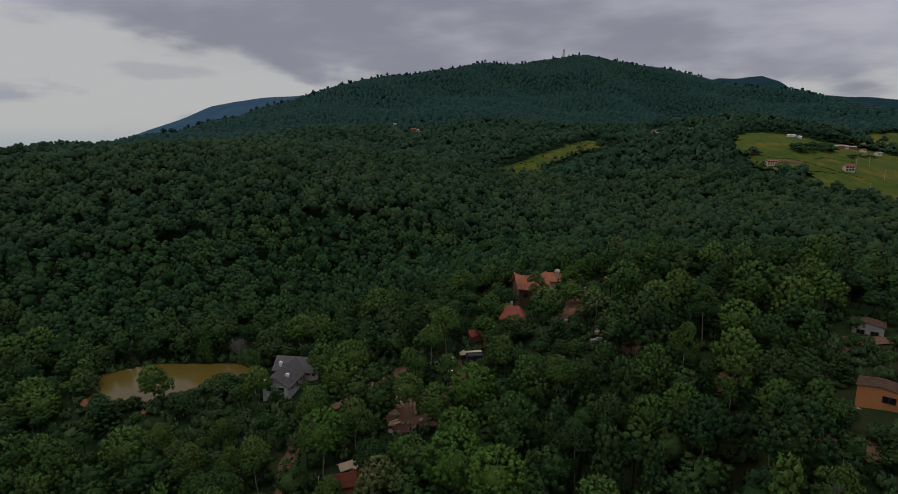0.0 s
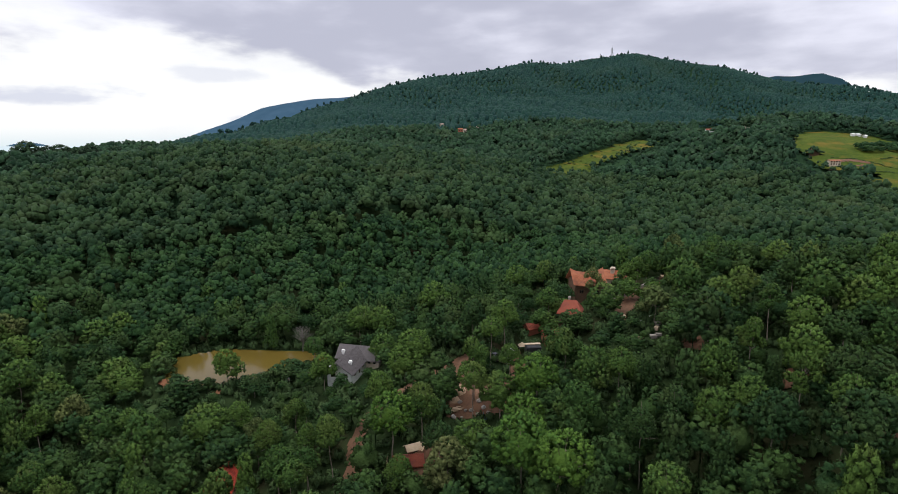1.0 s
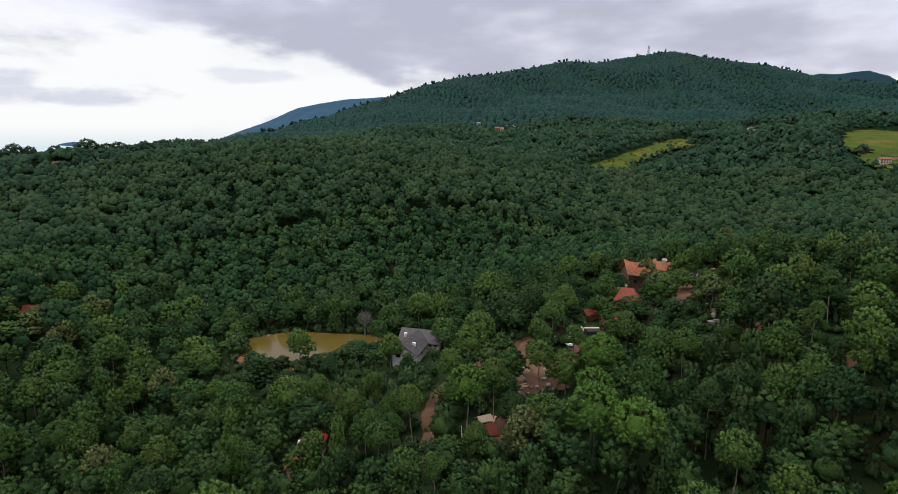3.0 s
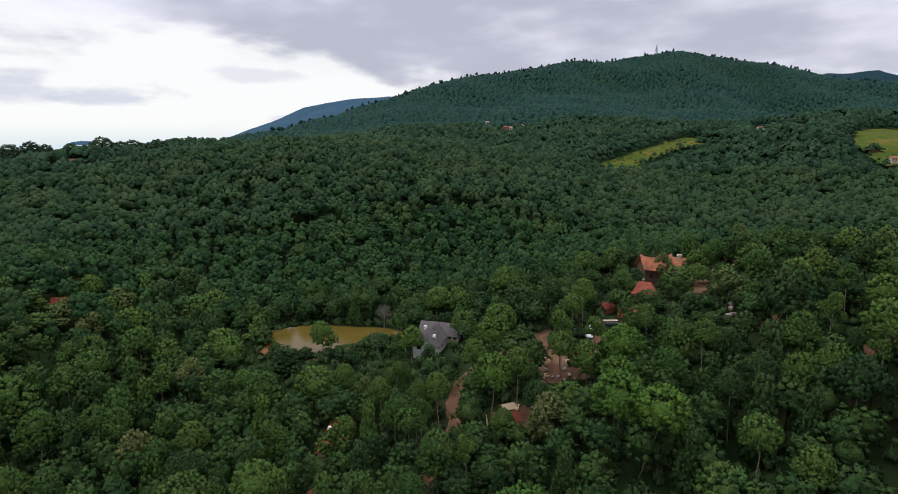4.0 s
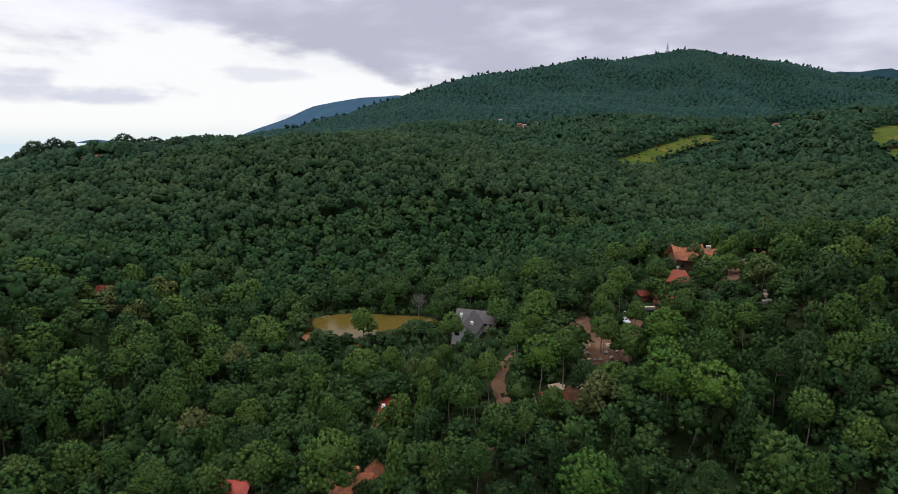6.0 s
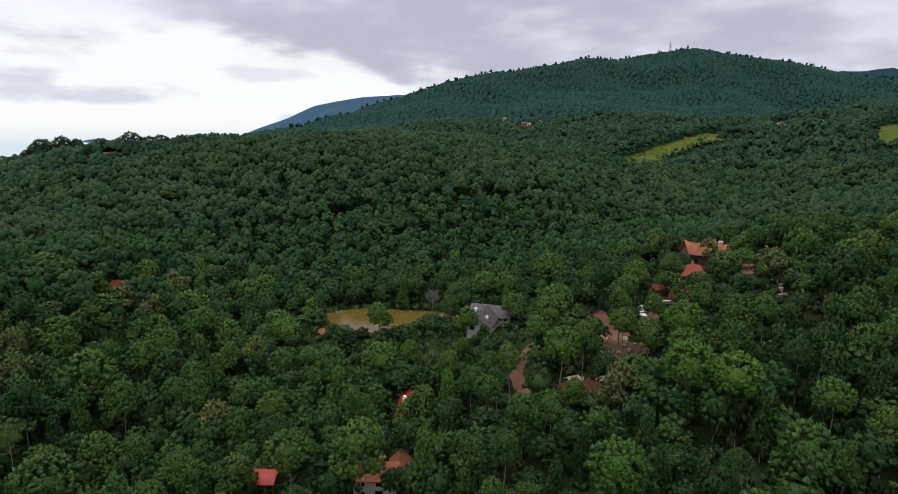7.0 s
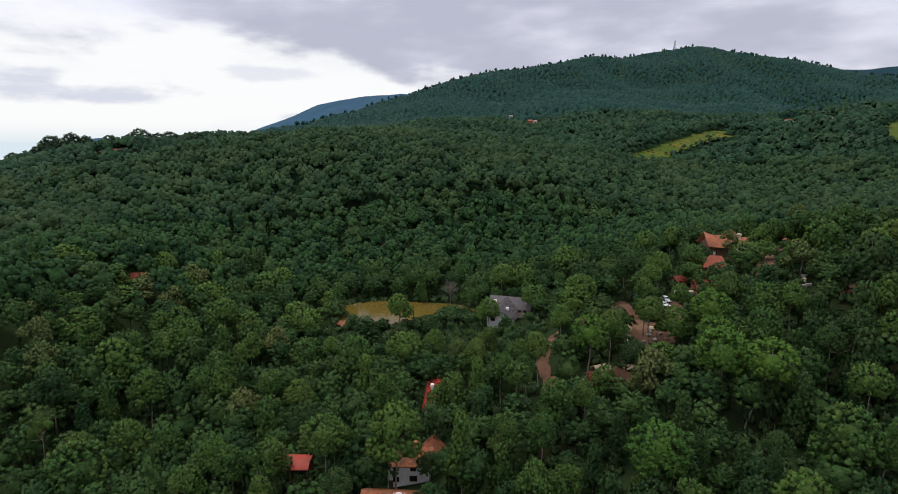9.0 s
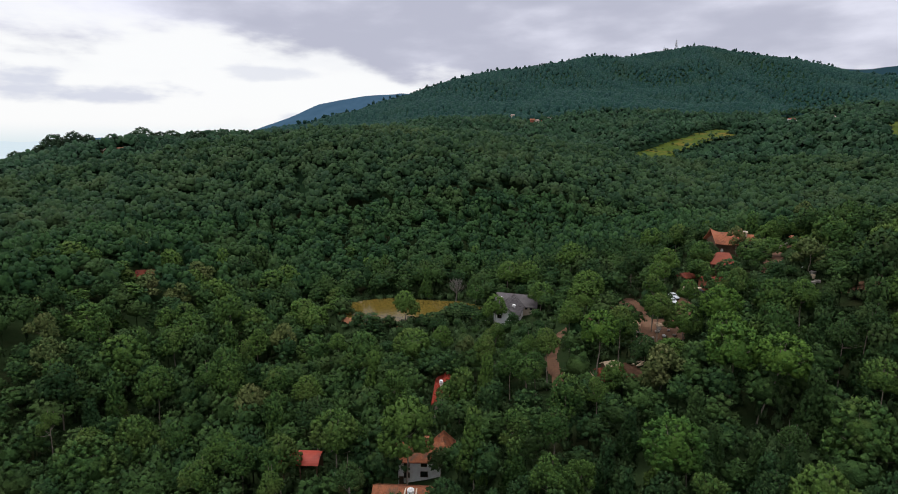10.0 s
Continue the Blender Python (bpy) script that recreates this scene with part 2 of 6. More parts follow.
def water_material():
    m = bpy.data.materials.new("muddy_water")
    m.use_nodes = True
    nt = m.node_tree
    N, L = nt.nodes.new, nt.links.new
    b = nt.nodes["Principled BSDF"]
    b.inputs["Roughness"].default_value, b.inputs["IOR"].default_value = 0.12, 1.33
    geo = N("ShaderNodeNewGeometry")
    n1, n2 = N("ShaderNodeTexNoise"), N("ShaderNodeTexNoise")
    n1.inputs["Scale"].default_value, n2.inputs["Scale"].default_value = 0.06, 1.1
    n2.inputs["Detail"].default_value = 4
    L(geo.outputs["Position"], n1.inputs["Vector"])
    L(geo.outputs["Position"], n2.inputs["Vector"])
    mix = N("ShaderNodeMix")
    mix.data_type = "RGBA"
    L(n1.outputs[0], mix.inputs[0])
    mix.inputs[6].default_value, mix.inputs[7].default_value = (0.086, 0.060, 0.012, 1), (0.114, 0.080, 0.017, 1)
    L(mix.outputs[2], b.inputs["Base Color"])
    bump = N("ShaderNodeBump")
    bump.inputs["Strength"].default_value, bump.inputs["Distance"].default_value = 0.35, 0.05
    L(n2.outputs[0], bump.inputs["Height"])
    L(bump.outputs[0], b.inputs["Normal"])
    return m


M_GLASS, M_WATER = glass_material(), water_material()


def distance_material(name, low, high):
    """Far ranges on the horizon, a plain glowing backdrop with the haze of distance painted into its blue."""
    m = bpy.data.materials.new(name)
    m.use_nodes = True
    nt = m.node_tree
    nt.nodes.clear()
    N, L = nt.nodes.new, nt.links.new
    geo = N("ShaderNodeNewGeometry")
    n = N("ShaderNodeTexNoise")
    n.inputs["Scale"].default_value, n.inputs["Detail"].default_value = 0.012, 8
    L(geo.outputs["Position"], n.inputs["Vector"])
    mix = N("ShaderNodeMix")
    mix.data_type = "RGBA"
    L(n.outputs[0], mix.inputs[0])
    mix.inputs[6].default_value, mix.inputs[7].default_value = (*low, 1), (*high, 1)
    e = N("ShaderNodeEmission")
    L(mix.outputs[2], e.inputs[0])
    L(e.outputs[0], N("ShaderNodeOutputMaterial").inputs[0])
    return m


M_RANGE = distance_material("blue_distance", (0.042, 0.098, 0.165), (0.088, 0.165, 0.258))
M_HAZE = distance_material("pale_haze_glow", (0.70, 0.83, 0.91), (0.77, 0.88, 0.95))
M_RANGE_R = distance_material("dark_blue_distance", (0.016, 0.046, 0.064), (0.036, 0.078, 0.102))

# ---------------------------------------------------------------- the lie of the land
# swells and hollows of the ground: x, y, radius, height
MOUNTAIN = [
    (400, 1980, 420, 272.6), (0, 1800, 330, 72.3), (760, 1820, 300, 50.7), (1080, 1450, 380, 116), (-470, 1050, 300, 39.2), (-450, 460, 200, 40.7),
    (-442, 448, 24, 8.0), (30, 1200, 300, 76), (320, 800, 230, 48.8), (90, 620, 150, 3.2), (320, 560, 150, 29), (-150, 480, 160, 51.1), (-60, 880, 200, 28.4),
    (445, 1640, 95, 22), (430, 1450, 85, 22), (415, 1270, 80, 20), (400, 1110, 75, 14), (590, 1480, 110, -26), (560, 1280, 90, -22), (530, 1120, 80, -14), (240, 1420, 90, -16), (120, 1560, 80, 14), (60, 1380, 70, 12), (230, 1180, 80, -10),
    (560, 1250, 320, -6.9), (-330, 1520, 300, 112.5), (-620, 760, 260, 36.4), (150, 330, 130, 15.8), (480, 720, 170, 17.9), (720, 950, 240, 85.5),
]
VALLEY = [
    (-190, 60, 60, 2.1), (-120, 60, 55, 0.8), (-50, 50, 50, 17.4), (15, 65, 50, 1.5), (85, 70, 55, 29.6), (-215, 125, 55, 18.5),
    (-150, 115, 45, -11.9), (-95, 105, 42, -2.3), (-40, 105, 42, 5.5), (12, 105, 42, -1.1), (65, 115, 45, -7.2), (125, 130, 60, 31),
    (-240, 190, 65, 19.5), (-165, 170, 48, -15), (-105, 165, 42, 21), (-58, 155, 40, -4.9), (-5, 160, 45, 21.4), (50, 160, 45, -0.3),
    (105, 190, 60, 21.3), (-205, 255, 65, -11.9), (-125, 235, 55, 1.3), (-45, 235, 55, -6.4), (35, 235, 55, 11.7), (-270, 310, 80, 0.9),
    (-110, 320, 75, -9),
]
SPURS = [
    (105, 495, 50, -11.5), (140, 445, 50, -3.1), (52, 370, 40, -5.5), (195, 480, 60, 3.2), (190, 405, 55, -0.7), (-20, 300, 40, -3.4), (-45, 335, 45, 2.9),
    (-36, 520, 60, -1.1), (0, 445, 50, 1.4), (25, 385, 40, 2.4), (-76, 385, 55, 6.4), (-137, 370, 50, 4.1), (-98, 322, 40, 4.6), (-158, 320, 40, 0.4),
    (-115, 265, 30, 7.6), (160, 330, 45, 1.2), (205, 300, 50, 12.1), (255, 350, 55, 7.6), (-55, 169, 12, -3.2),
]
PLAIN = -30.0
POND = (-96.0, 180.0, 29.0, 14.5, 0.06)
POND_Z = -5.0


def pond_level(x, y):
    """Below 1 inside the pond's shore."""
    px, py, a, b, tilt = POND
    u, v = (x - px) * np.cos(tilt) + (y - py) * np.sin(tilt), -(x - px) * np.sin(tilt) + (y - py) * np.cos(tilt)
    wob = 0.10 * np.sin(u * 0.21 + 1.0) + 0.08 * np.sin(v * 0.4 + u * 0.13)
    return np.abs(u / a) ** 2.6 + np.abs(v / b) ** 2.6 + wob


def land(x, y):
    """Height of the ground at x, y (numbers or arrays)."""
    x, y = np.asarray(x, float), np.asarray(y, float)
    z = np.full(np.broadcast(x, y).shape, PLAIN)
    for cx, cy, r, h in MOUNTAIN + SPURS + VALLEY:
        z = z + h * np.exp(-((x - cx) ** 2 + (y - cy) ** 2) / (2 * r * r))
    far = np.clip((np.hypot(x, y) - 250) / 900, 0, 1)
    z = z + far * (5.0 * np.sin(x * 0.021 + 0.6 * np.sin(y * 0.013)) + 4.0 * np.sin(y * 0.027 + x * 0.011))
    r = np.hypot(x - 400, y - 1980)
    z = z + 13 * np.exp(-((r - 720) / 330) ** 2) * np.sin(11 * np.arctan2(x - 400, 1980 - y) + 0.004 * r + 0.8)
    z = z + 0.35 * np.sin(x * 0.31 + 1.3 * np.sin(y * 0.17)) * np.sin(y * 0.27)
    p = pond_level(x, y)
    bowl = np.clip((2.4 - p) / 1.4, 0, 1)
    shore = POND_Z + 0.7 * np.clip(p - 1, -1.5, 3)
    return z * (1 - bowl) + shore * bowl


def fast_mesh(name, verts, faces, mats, smooth=False, face_mat=None, normals=None):
    """A mesh of triangles or quads from arrays."""
    verts, faces = np.asarray(verts, np.float32), np.asarray(faces, np.int32)
    me = bpy.data.meshes.new(name)
    k = faces.shape[1]
    me.vertices.add(len(verts))
    me.vertices.foreach_set("co", verts.ravel())
    me.loops.add(faces.size)
    me.loops.foreach_set("vertex_index", faces.ravel())
    me.polygons.add(len(faces))
    me.polygons.foreach_set("loop_start", np.arange(0, faces.size, k, dtype=np.int32))
    me.polygons.foreach_set("use_smooth", np.full(len(faces), smooth))
    for m in mats:
        me.materials.append(m)
    if face_mat is not None:
        me.polygons.foreach_set("material_index", np.asarray(face_mat, np.int32))
    me.update(calc_edges=True)
    if normals is not None:
        me.polygons.foreach_set("use_smooth", np.full(len(faces), True))
        me.normals_split_custom_set_from_vertices(np.asarray(normals, np.float32))
    return me


def grid_faces(nx, ny):
    i = np.arange((nx - 1) * (ny - 1))
    a = (i // (nx - 1)) * nx + i % (nx - 1)
    return np.stack([a, a + 1, a + nx + 1, a + nx], 1)


def build_ground():
    """One sheet, fine near the valley and coarse towards the horizon."""
    def axis(lo, hi, n, c):
        s = np.linspace(-1, 1, n)
        w = 0.14 * s + 0.86 * s ** 3
        return c + np.where(w < 0, -w * (lo - c), w * (hi - c))
    xs, ys = axis(-4700, 4700, 270, -20), axis(-3000, 4700, 270, 150)
    X, Y = np.meshgrid(xs, ys)
    Z = land(X, Y)
    for test in (CLEARING, FIELD, FIELD_FAR):
        under = np.zeros(X.shape, bool)
        for dx in (-12, 0, 12):
            for dy in (-12, 0, 12):
                under |= test(X + dx, Y + dy)
        Z = Z - 3.0 * under
    V = np.stack([X.ravel(), Y.ravel(), Z.ravel()], 1)
    F = grid_faces(270, 270)
    mid = V[F].mean(1)
    ob = new("ground", fast_mesh("ground", V, F, [M_FLOOR, M_GAP_GREEN], True, (np.hypot(mid[:, 0], mid[:, 1]) > 380).astype(np.int32)))
    return tagged(ob, "dark forest floor of needles and low scrub on rolling hills", "ground", kind="structure")


def draped(name, inside, box, step, mat, lift, label, category, kind="structure"):
    """A sheet laid over the ground wherever inside(x, y) holds."""
    x0, y0, x1, y1 = box
    xs, ys = np.arange(x0, x1 + step, step), np.arange(y0, y1 + step, step)
    X, Y = np.meshgrid(xs, ys)
    V = np.stack([X.ravel(), Y.ravel(), land(X, Y).ravel() + lift], 1)
    F = grid_faces(len(xs), len(ys))
    keep = inside(V[F].mean(1)[:, 0], V[F].mean(1)[:, 1])
    F = F[keep]
    used, inv = np.unique(F, return_inverse=True)
    ob = new(name, fast_mesh(name, V[used], inv.reshape(F.shape), [mat], True))
    return tagged(ob, label, category, kind=kind)


def blob(cx, cy, a, b, turn=0.0, rag=0.18, f=6.0):
    """A ragged oval on the plan, as a test."""
    c, s = math.cos(radians(turn)), math.sin(radians(turn))

    def inside(x, y):
        u, v = ((x - cx) * c + (y - cy) * s) / a, (-(x - cx) * s + (y - cy) * c) / b
        ang = np.arctan2(v, u)
        edge = 1 + rag * (np.sin(ang * 3 + cx) * 0.5 + np.sin(ang * f + cy) * 0.35 + np.sin(ang * (f * 2.3) + 1) * 0.25)
        return np.hypot(u, v) < edge
    return inside


def strip(points, width):
    """A track of that width along points on the plan, as a test."""
    P = np.array(points, float)

    def inside(x, y):
        x, y = np.asarray(x, float), np.asarray(y, float)
        best = np.full(x.shape, 1e9)
        for (ax, ay), (bx, by) in zip(P[:-1], P[1:]):
            t = np.clip(((x - ax) * (bx - ax) + (y - ay) * (by - ay)) / ((bx - ax) ** 2 + (by - ay) ** 2), 0, 1)
            best = np.minimum(best, np.hypot(x - ax - t * (bx - ax), y - ay - t * (by - ay)))
        return best < width / 2 * (1 + 0.18 * np.sin(x * 0.9) * np.sin(y * 0.7))
    return inside


def union(*tests):
    def inside(x, y):
        out = tests[0](x, y)
        for t in tests[1:]:
            out = out | t(x, y)
        return out
    return inside


ROAD = [(-43, 88), (-38.5, 100), (-38, 112), (-40.5, 124), (-39.5, 134), (-36, 143), (-28, 150), (-20, 158)]
YARD = union(blob(-9, 134, 9, 7.5, 10), strip([(-12, 136), (-12, 146), (-14, 160)], 6.5), strip([(-5, 134), (3, 146), (2, 156)], 4.5), blob(-21, 112, 6, 5))
UPPER_TRACK = strip([(36, 172), (43, 185), (48, 198), (62, 218), (70, 234)], 5.0)
CLEARING = union(strip([(66, 606), (110, 655), (162, 712), (200, 770)], 34.0), blob(84, 616, 18, 24, 20), blob(168, 716, 26, 24, 40))
# strips along the camera's sight lines, where pines are shrunk
SIGHT_STRIPS = union(strip([(48, 556), (98, 596), (152, 650), (190, 705)], 60.0), strip([(312, 578), (286, 534)], 22), strip([(316, 548), (290, 506)], 24), strip([(376, 522), (352, 488)], 26), strip([(297, 806), (268, 728)], 24),
              strip([(271, 668), (247, 615)], 14), strip([(-58, 903), (-52, 800)], 26), strip([(-91, 945), (-88, 860)], 16), strip([(330, 770), (296, 690)], 16), strip([(337, 497), (318, 470)], 26))
FIELD = union(blob(332, 558, 24, 30, 0), blob(372, 488, 52, 40, 10), blob(385, 590, 75, 75, 20), blob(440, 520, 80, 60, 0), blob(400, 670, 70, 42, 10), blob(480, 620, 60, 60))
FIELD_FAR = union(blob(590, 720, 90, 35, 15))
CREST = blob(-452, 440, 15, 9)

build_ground()
draped("water", lambda x, y: pond_level(x, y) < 1.25, (-135, 155, -60, 205), 1.5, M_WATER, 0, "still muddy ochre pond water", "pond")
water = bpy.data.objects["water"]
for v in water.data.vertices:
    v.co.z = POND_Z
draped("road", strip(ROAD, 3.8), (-55, 80, -10, 168), 0.45, M_DIRT, 0.22, "rutted reddish-brown dirt road between the pines", "dirt road")
draped("dirt_yard", YARD, (-35, 98, 14, 166), 0.5, M_DIRT, 0.24, "bare reddish-brown dirt yard of a building site", "dirt yard")
draped("track", UPPER_TRACK, (28, 165, 80, 240), 0.9, M_DIRT, 0.22, "packed dirt track beside a stone retaining wall", "dirt track")
draped("bare_earth", union(blob(54, 148, 7, 4), blob(66, 124, 5, 3, 30), blob(77, 95, 10, 3, -40), blob(98, 126, 9, 3)), (40, 80, 112, 160), 0.9, M_DIRT, 0.25, "patches of bare brown earth under the pines", "bare earth")
draped("clay_bank", union(strip([(-120, 166), (-114, 163.5), (-109, 162)], 2.4), blob(-96, 159, 3, 1.2)), (-126, 152, -88, 172), 0.6, M_CLAY, 0.5, "raw orange clay bank of the pond dam", "clay bank")
draped("lawn", blob(-112, 157, 9, 4), (-128, 140, -96, 186), 0.8, M_LAWN, 0.3, "short green grass", "grass")
draped("meadow", CLEARING, (40, 580, 260, 800), 4.0, M_GRASS, 0.7, "yellow-green hillside clearing with grass and low scrub", "meadow")
draped("pasture", FIELD, (280, 430, 570, 740), 4.5, M_GRASS, 0.8, "yellow-green pasture slope with furrowed edges", "pasture")
draped("cut_bank", union(strip([(322, 558), (338, 562), (352, 556)], 6.0), strip([(326, 545), (345, 548)], 3.0)), (310, 535, 365, 575), 1.5, M_DIRT, 1.1, "bare brown cut bank in the pasture", "cut bank")
draped("far_pasture", FIELD_FAR, (480, 660, 700, 780), 5.0, M_GRASS, 0.8, "distant green pasture slope", "pasture")
draped("crest_field", CREST, (-490, 410, -420, 470), 2.0, M_GRASS, 0.8, "small pale field on the ridge", "field")


def distant_range(name, mat, az0, az1, dist, crest, label, reach=900, base=-120):
    """A far mountain chain on the horizon as a long folded slope."""
    n, m = 700, 6
    A = np.linspace(az0, az1, n)
    top = crest(A)
    V = []
    for j in range(m):
        f = j / (m - 1)
        fold = 60 * np.sin(A * 1.7 + j) * (1 - f)
        d = dist - reach * (1 - f) + fold
        V.append(np.stack([np.sin(np.radians(A)) * d, np.cos(np.radians(A)) * d, base + (top - base) * f ** 0.8], 1))
    ob = new(name, fast_mesh(name, np.concatenate(V), grid_faces(n, m), [mat], True))
    return tagged(ob, label, "mountains", kind="structure")


def west_crest(A):
    e = np.interp(A, [-40, -31, -27.3, -22.7, -20.6, -16.3, -14.5, -8, 0], [-1.5, -0.6, 0.7, 2.6, 3.15, 3.68, 3.8, 3.0, 2.0]) + 0.05 * np.sin(A * 1.3) + 0.018 * np.sin(A * 31) + 0.014 * np.sin(A * 53 + 1)
    return 80 + 4500 * np.tan(np.radians(e))


def low_crest(A):
    e = -2.3 + 1.85 * np.exp(-((A + 41.5) / 3.2) ** 2) + 0.06 * np.sin(A * 1.1) + 0.02 * np.sin(A * 29)
    return 80 + 4600 * np.tan(np.radians(e))


def east_crest(A):
    e = np.interp(A, [16, 22, 25.3, 27, 28.7, 30, 31.3, 33, 36, 42, 60], [2.0, 4.2, 5.05, 4.95, 5.1, 4.6, 3.6, 3.3, 3.05, 2.4, 1.6]) + 0.03 * np.sin(A * 2.1) + 0.02 * np.sin(A * 37) + 0.02 * np.sin(A * 61)
    return 80 + 3900 * np.tan(np.radians(e))


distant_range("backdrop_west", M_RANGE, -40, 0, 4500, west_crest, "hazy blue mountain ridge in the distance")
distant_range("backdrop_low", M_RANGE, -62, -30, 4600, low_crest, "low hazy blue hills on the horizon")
# glowing band of painted haze, added to cover bare ground at the horizon
distant_range("backdrop_plain", M_HAZE, -64, -28, 4300, lambda A: 80 + 4300 * np.tan(np.radians(-0.82 + 0.04 * np.sin(A * 2.3))), "pale glowing haze band below the horizon", 2500, -31)
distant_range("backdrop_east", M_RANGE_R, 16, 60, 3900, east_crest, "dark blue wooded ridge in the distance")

# ---------------------------------------------------------------- pines
GOLD = (1 + 5 ** 0.5) / 2
ICO_V = np.array([(-1, GOLD, 0), (1, GOLD, 0), (-1, -GOLD, 0), (1, -GOLD, 0), (0, -1, GOLD), (0, 1, GOLD), (0, -1, -GOLD), (0, 1, -GOLD), (GOLD, 0, -1), (GOLD, 0, 1), (-GOLD, 0, -1), (-GOLD, 0, 1)]) / math.hypot(1, GOLD)
ICO_F = np.array([(0, 11, 5), (0, 5, 1), (0, 1, 7), (0, 7, 10), (0, 10, 11), (1, 5, 9), (5, 11, 4), (11, 10, 2), (10, 7, 6), (7, 1, 8), (3, 9, 4), (3, 4, 2), (3, 2, 6), (3, 6, 8), (3, 8, 9), (4, 9, 5), (2, 4, 11), (6, 2, 10), (8, 6, 7), (9, 8, 1)])
rng = np.random.default_rng(7)


def unit(v):
    return v / np.linalg.norm(v, axis=-1, keepdims=True)


class Heap:
    """Collects triangles, with the way that the foliage faces at each corner."""

    def __init__(self):
        self.v, self.f, self.w, self.n = [], [], [], 0

    def add(self, v, f, w=None):
        self.v.append(v)
        self.f.append(np.asarray(f) + self.n)
        self.w.append(np.tile((0.0, 0.0, 1.0), (len(v), 1)) if w is None else w)
        self.n += len(v)

    def arrays(self):
        return np.concatenate(self.v), np.concatenate(self.f)

    def ways(self):
        return np.concatenate(self.w)


CAP_V = np.array([(0, 0, 0.82)] + [(0.72 * math.cos(a), 0.72 * math.sin(a), 0.56) for a in np.arange(5) * 1.2566] + [(math.cos(a + 0.63), math.sin(a + 0.63), -0.42) for a in np.arange(5) * 1.2566])
CAP_F = np.array([(0, 1 + i, 1 + (i + 1) % 5) for i in range(5)] + [(1 + i, 6 + i, 1 + (i + 1) % 5) for i in range(5)] + [(1 + (i + 1) % 5, 6 + i, 6 + (i + 1) % 5) for i in range(5)])


def lump(heap, c, r, rag=0.22, flat=0.85):
    turn = np.linalg.qr(unit(rng.normal(size=(3, 3))))[0]
    d = ICO_V @ turn
    v = d * (1 + rng.uniform(-rag, rag, (12, 1))) * r
    v[:, 2] *= flat
    heap.add(v + c, ICO_F, d)


def cap(heap, c, r, out, rag=0.16, whole=0.35):
    """The upper shell of one clump of needles, facing up and outwards."""
    up = unit(np.array((0, 0, 1.0)) + 0.55 * out)
    side = unit(np.cross(up, rng.normal(size=3)))
    base = np.stack([side, np.cross(up, side), up])
    d = CAP_V @ base
    v = d * r * (1 + rng.uniform(-rag, rag, (11, 1)))
    heap.add(v + c, CAP_F, unit(unit(d) + whole * out))


def flakes(heap, c, r, out, n, size, loose=0.9, whole=0.3):
    """Sprays of needles over one clump."""
    i = (np.arange(n) + 0.5) / n
    h = 1 - 1.55 * i
    a = rng.uniform(0, 6.28) + np.arange(n) * 2.39996 + rng.uniform(-0.4, 0.4, n)
    up = unit(np.array((0, 0, 0.8)) + out)
    side = unit(np.cross(up, (0.31, 0.22, 0.9)))
    third = np.cross(up, side)
    k = np.sqrt(1 - h * h)
    d = h[:, None] * up + k[:, None] * (np.cos(a)[:, None] * side + np.sin(a)[:, None] * third)
    lie = unit(d + loose * rng.normal(size=(n, 3)) * 0.6)
    u = unit(np.cross(lie, rng.normal(size=(n, 3))))
    w = np.cross(lie, u)
    p = c + d * (r * rng.uniform(0.84, 1.12, n))[:, None]
    s = (size * rng.uniform(0.7, 1.35, n))[:, None]
    tips = [p + s * (math.cos(q) * u + math.sin(q) * w) * rng.uniform(0.75, 1.3, (n, 1)) for q in (0.0, 2.09, 4.19)]
    V = np.stack(tips, 1).reshape(-1, 3)
    W = unit(d + whole * out + rng.normal(size=(n, 3)) * 0.55)
    heap.add(V, np.arange(3 * n).reshape(-1, 3), np.repeat(W, 3, 0))


def tuft(heap, c, r, out, n, size, whole):
    """One tuft of a pine's twig: a low cap with sprays of needles over it."""
    up = unit(np.array((0, 0, 0.8)) + out)
    side = unit(np.cross(up, (0.31, 0.22, 0.9)))
    third = np.cross(up, side)
    base = np.stack([side, third, up])
    ring = rng.uniform(0, 6.28) + np.arange(5) * 1.2566
    d = np.concatenate([[(0, 0, 1.0)], np.stack([np.cos(ring), np.sin(ring), np.full(5, -0.25)], 1)]) @ base
    v = c + d * (r * 0.85 * rng.uniform(0.85, 1.15, (6, 1)))
    heap.add(v, [(0, 1 + i, 1 + (i + 1) % 5) for i in range(5)], unit(d + whole * out))
    if n:
        flakes(heap, c, r, out, n, size, 0.9, whole)


